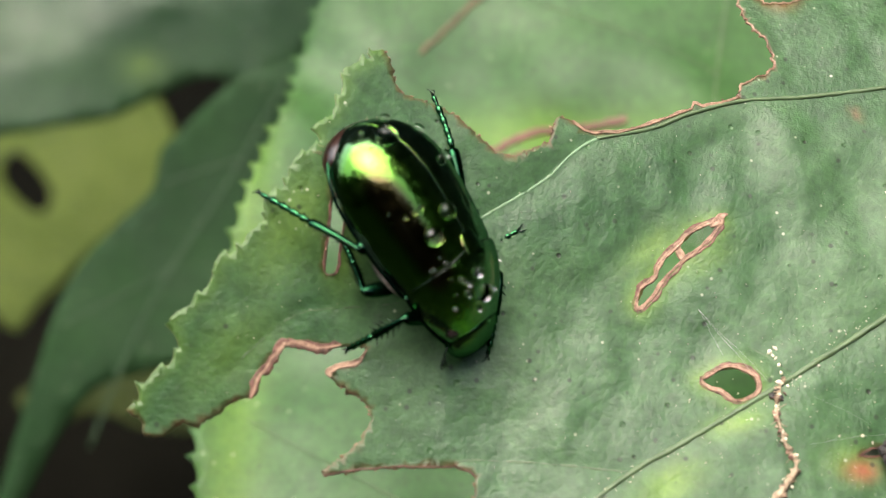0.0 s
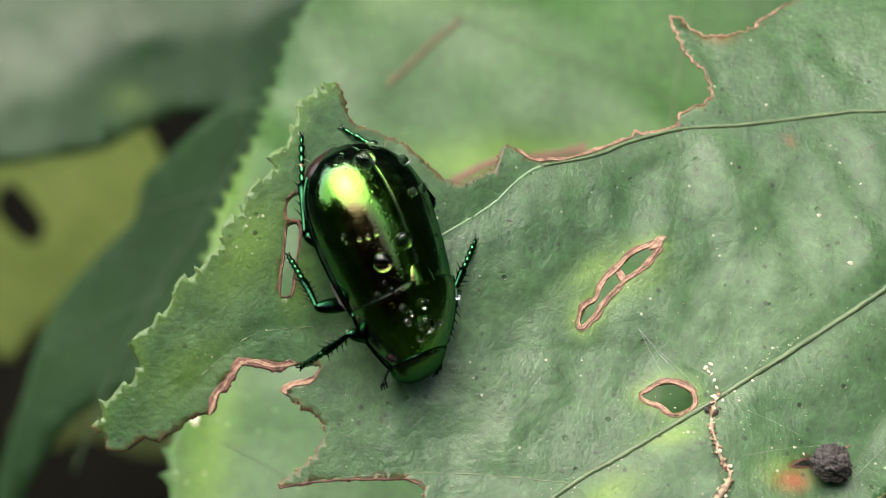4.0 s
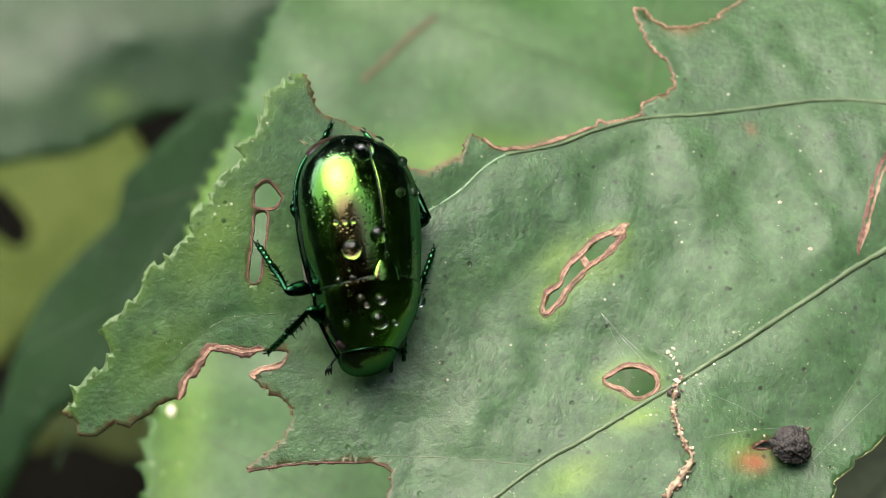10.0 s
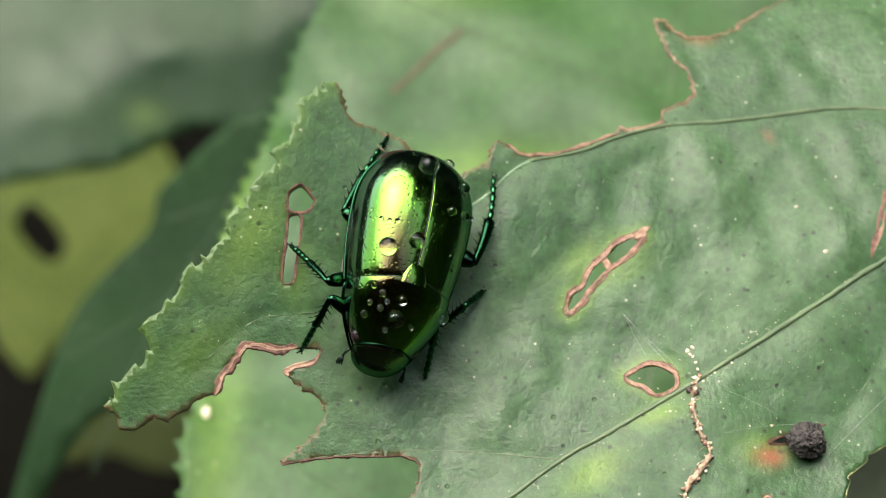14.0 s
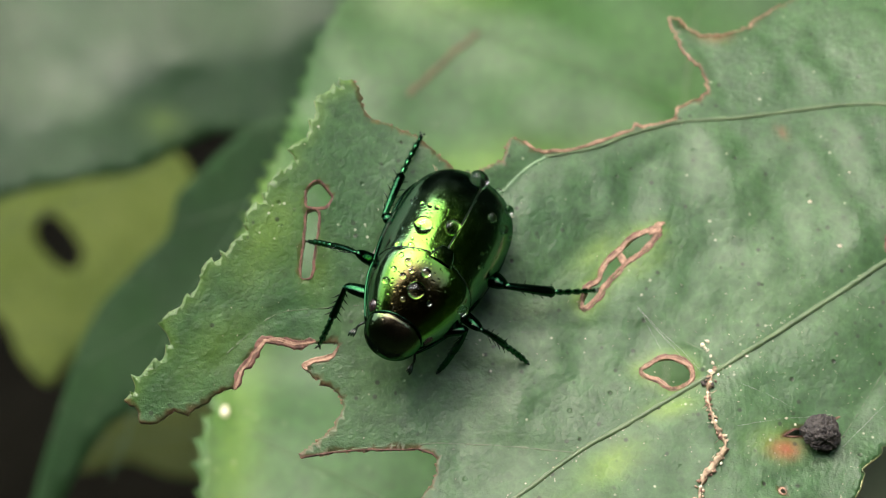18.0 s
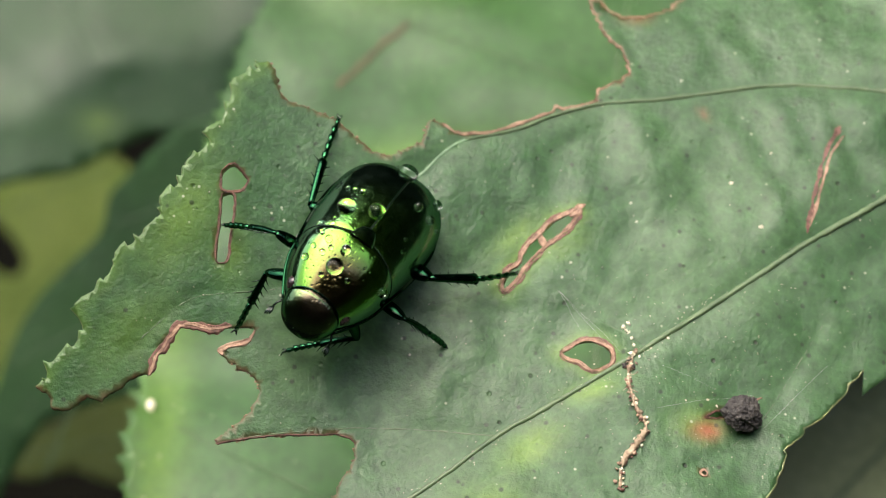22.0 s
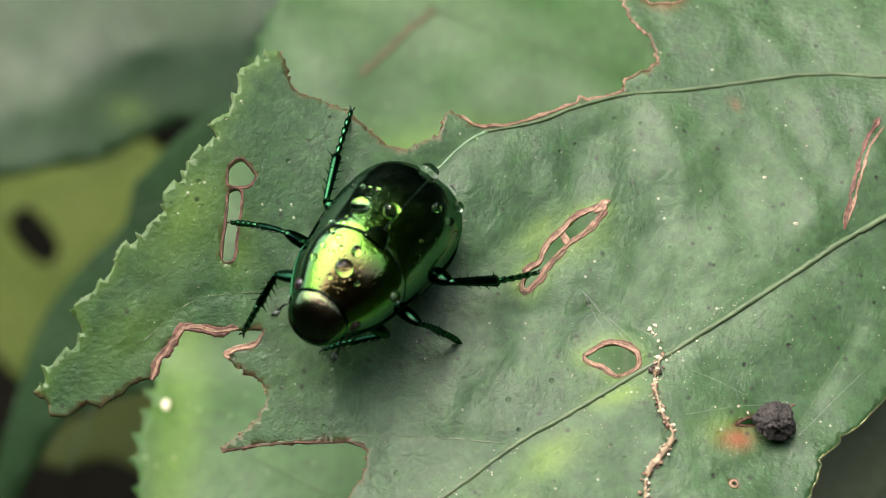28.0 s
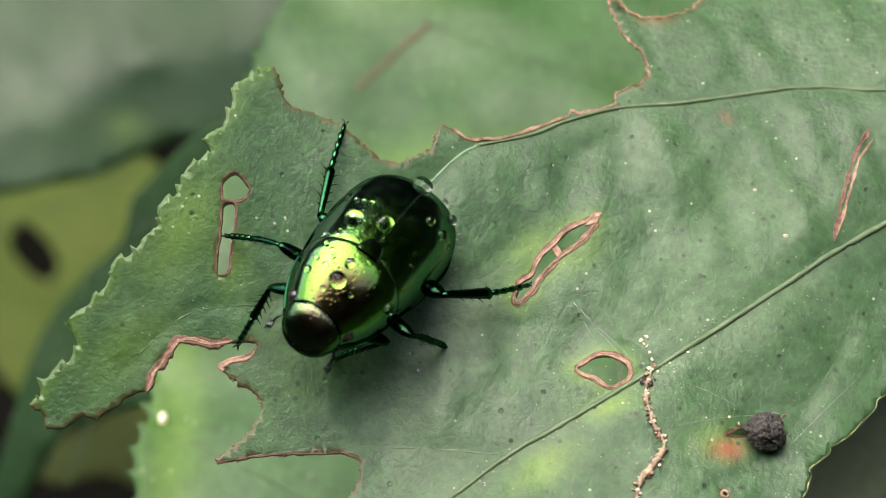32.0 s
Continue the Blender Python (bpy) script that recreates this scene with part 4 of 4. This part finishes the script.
tube("wing_seam", [elytra_point(0.1 + 0.88 * k / 30, 0.0) for k in range(31)], 0.045, BLACK, beetle, "dark seam between the wing cases", sides=6)


def ball_part(name, centre, radii, mat, parent, label="", turn=None, segs=20):
    bm = bmesh.new()
    bmesh.ops.create_uvsphere(bm, u_segments=segs, v_segments=segs // 2 + 2, radius=1.0)
    m = Matrix.Translation(Vector(centre) * MM) @ (turn or Matrix.Identity(4)) @ Matrix.Diagonal((*(r * MM for r in radii), 1))
    bmesh.ops.transform(bm, matrix=m, verts=bm.verts)
    return part(name, bm, mat, parent, label)


ball_part("abdomen", (-1.8, 0, 2.5), (7.0, 4.7, 1.75), BLACK, beetle, "dark underside")
ball_part("pygidium", (-6.9, 0, 2.3), (2.0, 3.6, 1.8), BROWN, beetle, "dark brown tail plate")
for sign in (1, -1):
    tube("breast_side", [Vector((x, y * sign, z)) for x, y, z in ((-0.6, 4.1, 1.9), (0.6, 4.15, 2.0), (1.8, 4.05, 2.1), (2.8, 3.8, 2.2))], lambda u: 0.1 + 0.2 * math.sin(math.pi * u), DOWN, beetle, "pale downy side of the breast", sides=10, wobble=0.6)
ball_part("thorax", (3.4, 0, 2.6), (3.6, 3.8, 1.6), BLACK, beetle, "dark breast")


def head():
    """Broad head with a bent-down, egg-shaped shield and a fine cross ridge."""
    rows = []
    for i in range(37):
        u = i / 36
        shut = max(0.0, 1 - max(0.0, (u - 0.35) / 0.65) ** 2.4) ** 0.5
        half = 2.25 * shut + 0.01
        mid = 2.7 - 1.2 * u ** 1.6
        tall = (1.75 - 0.05 * u) * shut + 0.01 - 0.06 * math.exp(-((u - 0.45) / 0.03) ** 2)
        row = []
        for k in range(36):
            a = 2 * math.pi * k / 35
            y = half * math.copysign(abs(math.sin(a)) ** 0.85, math.sin(a))
            z = mid + tall * math.copysign(abs(math.cos(a)) ** 0.9, math.cos(a))
            row.append(Vector((5.9 + 3.0 * u, y, z)) * MM)
        rows.append(row)
    v, f = sheet(rows)
    f.append(tuple(len(v) - 36 + k for k in range(36)))
    return mesh_object("head", v, f, SHELL_HEAD, beetle, "dark metallic green head with rounded shield")


hd = head()
for sign in (1, -1):
    ball_part("eye", (6.55, 2.2 * sign, 2.95), (0.62, 0.55, 0.62), EYE, hd, "small dark eye")
    tube("antenna", [Vector((7.2, 2.0 * sign, 1.9)), Vector((7.7, 2.4 * sign, 1.5)), Vector((8.0, 2.5 * sign, 1.25))], lambda u: 0.11 - 0.03 * u, BLACK, hd)
    for k in range(3):
        tube("antenna_blade", [Vector((7.95, (2.42 + 0.08 * k) * sign, 1.25 - 0.08 * k)), Vector((8.3, (2.4 + 0.14 * k) * sign, 1.05 - 0.12 * k)), Vector((8.6, (2.35 + 0.16 * k) * sign, 0.95 - 0.14 * k))],
             lambda u: 0.04 + 0.07 * math.sin(math.pi * u), BLACK, hd, flat=0.5)



def scutellum():
    """Rounded triangular plate between the wing cases."""
    rows = []
    for i in range(13):
        u = i / 12
        half = 1.05 * math.sqrt(max(0.0, 1 - u ** 1.8)) + 0.01
        rows.append([Vector((2.75 - 1.75 * u, half * (k / 6 - 1), 6.62 + 0.17 * (1 - (k / 6 - 1) ** 2) * (1 - u ** 2) + 0.10 * u * (1 - u) - (0.25 if abs(k - 6) == 6 or i == 12 else 0.0))) * MM for k in range(13)])
    v, f = sheet(rows)
    return mesh_object("scutellum", v, f, SHELL_NECK, beetle, "smooth green triangular plate")


scutellum()
for sign in (1, -1):
    tube("neck_rim", [Vector((2.9 + 4.3 * u + 0.3 * u, sign * (4.08 * (1 - 0.03 * (1 - u) ** 4) * (1 - 0.46 * u ** 1.6) + 0.03), 2.72 - 0.7 * u)) for u in (k / 16 for k in range(17))],
         0.11, SHELL_DARK, beetle, "narrow raised rim of the neck shield", sides=8)
    rng_h = random.Random(31 + sign)
    for k in range(6):
        a = rng_h.uniform(0.9, 1.5)
        p = Vector((-8.9 + 0.9 * (a - 0.5), sign * 3.6 * a / 1.5, 2.2 + rng_h.uniform(-0.5, 0.5)))
        q = p + Vector((-rng_h.uniform(0.2, 0.45), sign * rng_h.uniform(0.2, 0.5), rng_h.uniform(-0.2, 0.1)))
        tube("hair", [p, p.lerp(q, 0.5) + Vector((0, 0, 0.05)), q], lambda u: 0.025 * (1 - u) + 0.006, HAIR, beetle, sides=5)

# droplets: place on the back (0 tail to 1 front; angle from the suture, negative on its right), radius in mm
DROPS = [(0.16, -0.07, 0.78), (0.22, 0.68, 0.42), (0.436, 0.31, 0.36), (0.425, 0.64, 0.36), (0.784, -0.5, 0.70), (0.70, -0.06, 0.62), (0.61, -0.42, 0.22),
         (0.615, -0.56, 0.2), (0.61, -0.72, 0.2), (0.955, -0.85, 0.3), (0.955, -0.55, 0.28), (0.90, -0.6, 0.14), (0.55, -0.95, 0.14), (0.57, -1.02, 0.12), (0.6, -0.98, 0.1),
         (0.08, -0.45, 0.18), (0.07, 0.55, 0.4), (0.4, 0.95, 0.2), (0.72, 0.5, 0.16), (0.8, 0.62, 0.14)]


def droplet(p, nrm, r):
    bm = bmesh.new()
    bmesh.ops.create_uvsphere(bm, u_segments=18, v_segments=12, radius=r * MM)
    q = nrm.to_track_quat("Z", "Y").to_matrix().to_4x4()
    m = Matrix.Translation((p + nrm * r * 0.22) * MM) @ q @ Matrix.Diagonal((1, 1, 0.75, 1))
    bmesh.ops.transform(bm, matrix=m, verts=bm.verts)
    ob = part("water_drop", bm, WATER, beetle, "clear water drop")
    return ob


for s, a, r in DROPS:
    p, q, o = elytra_point(s, abs(a)), elytra_point(s + 0.01, abs(a)), elytra_point(s, abs(a) + 0.02)
    nrm = (o - p).cross(q - p).normalized()
    nrm = nrm if nrm.z > 0 else -nrm
    if a < 0:
        p, nrm = Vector((p.x, -p.y, p.z)), Vector((nrm.x, -nrm.y, nrm.z))
    droplet(p, nrm, r)
for x, y, r in ((3.9, -2.0, 0.3), (4.06, -0.5, 0.38), (5.4, -0.45, 0.66), (4.9, -1.8, 0.26), (4.6, -2.6, 0.22), (4.4, -1.5, 0.2), (3.5, -2.7, 0.2), (5.4, -2.6, 0.3), (4.0, 3.4, 0.42), (5.6, 0.9, 0.2), (6.2, -0.9, 0.22)):
    u = (x - 2.85) / 4.3
    top = 6.66 - 2.35 * u ** 1.55
    half = 4.08 * (1 - 0.46 * u ** 1.6)
    low = 2.7 - 0.7 * u
    z = low + (top - low) * max(0.05, 1 - abs(y / half) ** 2.44) ** 0.39
    droplet(Vector((x, y, z)), Vector((0.35, y / 6, 1)).normalized(), r)

# legs: coxa in mm, lengths of femur, tibia, tarsus
LEGS = {"RF": ((5.0, -2.3, 2.0), 2.7, 3.0, 2.8), "RM": ((2.1, -3.2, 1.7), 2.7, 3.0, 2.9), "RH": ((-2.2, -2.9, 1.9), 2.2, 4.3, 4.4),
        "LF": ((5.0, 2.3, 2.0), 2.7, 3.0, 2.8), "LM": ((1.8, 3.2, 1.7), 2.7, 3.0, 2.9), "LH": ((-2.2, 2.6, 1.9), 3.3, 4.3, 4.2)}


def build_leg(code):
    coxa, a, b, c = LEGS[code]
    slim = {"RH": 0.8, "LH": 1.0}.get(code, 0.68)
    bow = {"RH": 0.15, "LH": -0.4}.get(code, 0.0)

    def curve(x):
        return bow * math.sin(math.pi * min(1.0, max(0.0, x / (b + c))))

    femur = tube("femur", [Vector((x * a, 0, 0)) for x in (0, 0.08, 0.2, 0.4, 0.6, 0.8, 0.95, 1.02)],
                 lambda u: (0.32 + 0.5 * math.sin(math.pi * min(1, u * 1.05)) ** 0.8) * slim, SHELL_DARK, beetle, "dark green upper leg", sides=12, flat=0.7)
    tibia = tube("tibia", [Vector((x * b, curve(x * b), 0.12 * math.sin(x * 3.1))) for x in (-0.02, 0.1, 0.25, 0.4, 0.55, 0.7, 0.85, 0.97, 1.0)],
                 lambda u: (0.27 + 0.23 * u - (0.15 if u > 0.99 else 0)) * slim, SHELL_DARK, beetle, "metallic green shin with spines", sides=12, flat=0.75)
    for k in range(9):
        x = b * (0.2 + 0.09 * k)
        sd = -1 if k % 2 else 1
        tube("spine", [Vector((x, 0.2 * sd + curve(x), 0)), Vector((x + 0.25, (0.42 + 0.06 * (k % 3)) * sd + curve(x), 0.05)), Vector((x + 0.42, (0.6 + 0.1 * (k % 3)) * sd + curve(x), 0.02))],
             lambda u: 0.05 * (1 - u) + 0.01, BLACK, tibia, sides=5)
    path, rad = [], []
    for k in range(5):
        x0 = b + c * (k / 5)
        for f, r in ((0.0, 0.13), (0.4, 0.19), (0.85, 0.24), (0.98, 0.15)):
            path.append(Vector((x0 + f * c / 5, curve(x0 + f * c / 5), -0.25 * ((x0 - b + f * c / 5) / c) ** 2)))
            rad.append(r * (1.1 if k < 4 else 0.8))
    tube("tarsus", path, lambda u: rad[min(len(rad) - 1, int(round(u * (len(rad) - 1))))], SHELL_FOOT, tibia, "glinting green jointed foot", sides=8)
    tip = path[-1]
    for sd in (1, -1):
        tube("claw", [tip, tip + Vector((0.35, 0.18 * sd, 0.05)), tip + Vector((0.6, 0.25 * sd, -0.2))], lambda u: 0.09 * (1 - u) + 0.015, BLACK, tibia, sides=6)
    return femur, tibia


legs = {code: build_leg(code) for code in LEGS}

# ---- what moves ----
# the beetle: seconds, place on the leaf in mm, heading in degrees, extra lean and pitch in degrees, lift in mm
BODY = [
    (0.0, -6.35, -1.89, -54, -29, 2, 0.5),
    (3.2, -5.05, -1.65, -63.5, -18.5, 0.5, 0.8),
    (6.0, -4.61, -1.38, -71, -14.5, -1, 0.7),
    (9.0, -4.26, -1.42, -78, -14.5, 0, 0.6),
    (11.0, -3.91, -1.88, -83, -14, 0, 0.6),
    (13.0, -3.24, -1.86, -93.4, -11.5, -0.5, 0.7),
    (14.5, -2.87, -2.19, -101, -8.5, -5, 0.8),
    (16.6, -2.22, -3.02, -113, -4.5, -18.5, 1.1),
    (20.0, -1.64, -3.74, -122, 0.5, -27, 1.6),
    (24.0, -1.37, -4.28, -124.6, 3.5, -27, 1.9),
    (30.0, -1.27, -4.27, -126, 3.5, -27, 2.0),
    (32.0, -1.27, -4.27, -126, 3.5, -27, 2.0)]
# where each foot stands: seconds, x, y and height over the leaf in mm
FEET = {
    "RF": [(0, -9.4, -8.8, 0)],
    "RM": [(0, -9.6, -1.6, 0), (0.8, -10.3, -1.1, 0)],
    "RH": [(0, -15.3, 0.6, 0), (0.5, -15.2, 0.7, 0.5), (1.0, -11.7, 4.4, 0.5), (2.0, -9.7, 6.5, 0), (3.2, -9.3, 6.9, 0), (5.2, -9.9, 8.4, 0), (6.2, -9.9, 8.4, 0), (6.9, -5.8, 8.4, 0), (9.0, -5.7, 8.5, 0), (11.0, -4.2, 8.4, 0), (13.0, -3.3, 8.3, 0), (16.5, -1.7, 8.2, 0)],
    "LF": [(0, 0.5, -8.3, 0), (10.5, 0.5, -8.4, 0), (11.5, 0.1, -10.1, 0), (19.5, -0.2, -10.2, 0), (21.5, -5.6, -10.1, 0.6), (23.5, -5.6, -10.1, 0.6), (28.0, -3.6, -9.5, 0.3), (32.0, -2.4, -9.2, 0.2)],
    "LM": [(0, 2.4, 0.3, 0), (2.0, 2.5, 0.3, 0), (3.2, 3.0, 0.8, 0), (5.4, 4.2, 3.2, 0), (6.2, 3.2, 2.4, 0), (8.0, 3.2, 0.5, 0), (10.0, 2.8, -0.1, 0), (13.5, 3.0, -0.1, 0), (14.5, 6.0, -6.0, 0.5), (16.5, 6.7, -9.0, 0), (24.0, 6.6, -9.0, 0), (28.0, 6.4, -8.4, 0), (32.0, 5.9, -7.8, 0)],
    "LH": [(0, -3.5, 9.3, 0), (1.3, -3.5, 9.3, 0), (2.2, -6.0, 9.2, 0.3), (3.2, -8.6, 9.0, 0.3), (5.0, -3.5, 7.8, 0), (11.2, -2.4, 8.2, 0), (12.8, 5.1, 6.1, 0.3), (16.4, 6.1, 5.7, 0.3), (17.0, 9.0, 3.1, 0.8), (17.8, 12.1, -2.8, 0)],
}


def at_time(rows, t):
    if t <= rows[0][0]:
        return rows[0][1:]
    for a, b in zip(rows, rows[1:]):
        if t <= b[0]:
            u = (t - a[0]) / (b[0] - a[0])
            u = u * u * (3 - 2 * u)
            return tuple(p + (q - p) * u for p, q in zip(a[1:], b[1:]))
    return rows[-1][1:]


def linear_at(rows, t):
    ts = [r[0] for r in rows]
    return [float(np.interp(t, ts, [r[k] for r in rows])) for k in range(1, len(rows[0]))]


def body_pose(t):
    x, y, heading, lean, pitch, lift = linear_at(BODY, t)
    e = 3.5
    nrm = Vector((leaf_plain(x - e, y) - leaf_plain(x + e, y), leaf_plain(x, y - e) - leaf_plain(x, y + e), 2 * e)).normalized()
    fw = Vector((math.cos(radians(heading)), math.sin(radians(heading)), 0))
    fw = (fw - nrm * fw.dot(nrm)).normalized()
    left = nrm.cross(fw)
    m = Matrix((fw, left, nrm)).transposed().to_4x4()
    m.translation = (Vector((x, y, leaf_plain(x, y))) + nrm * lift) * MM
    return m @ pose(0, 0, 0, lean, pitch, 0)


def aimed(p, q, up):
    """A pose at p whose x axis points to q."""
    x = (q - p).normalized()
    y = up.cross(x)
    y = y.normalized() if y.length > 1e-4 else Vector((0, 1, 0))
    z = x.cross(y)
    m = Matrix((x, y, z)).transposed().to_4x4()
    m.translation = p * MM
    return m


def leg_poses(code, t):
    coxa, a, b, c = LEGS[code]
    fx, fy, fz = at_time(FEET[code], t)
    foot = body_pose(t).inverted() @ (Vector((fx, fy, leaf_height(fx, fy) + fz + 0.25)) * MM) / MM
    root = Vector(coxa)
    shin = b + c
    d = foot - root
    far = min(max(d.length, abs(shin - a) + 0.3), a + shin - 0.05)
    d = d.normalized()
    along = (a * a - shin * shin + far * far) / (2 * far)
    lift = math.sqrt(max(0.0, a * a - along * along))
    up = Vector((0, 0, 1))
    hind, sign = code[1] == "H", -1 if code[0] == "R" else 1
    out = Vector((0.35, 1.0 * sign, 0.05 if sign < 0 else 0.5)) if hind else Vector((-0.25 if code[1] == "F" else 0.35, 0.7 * sign, 0.3))
    bend = (out - d * out.dot(d)).normalized()
    knee = root + d * along + bend * lift
    end = root + d * far
    return aimed(root, knee, up), aimed(knee, end, up)


def motions():
    steps = sorted({round(k * 0.5, 2) for k in range(65)} | {0.8, 1.2, 6.7, 16.7, 17.2, 17.4, 17.6, 17.8})
    walk(beetle, [(t, body_pose(t)) for t in steps])
    for code, (femur, tibia) in legs.items():
        rows = [(t, leg_poses(code, t)) for t in steps]
        walk(femur, [(t, m[0]) for t, m in rows])
        walk(tibia, [(t, m[1]) for t, m in rows])


motions()
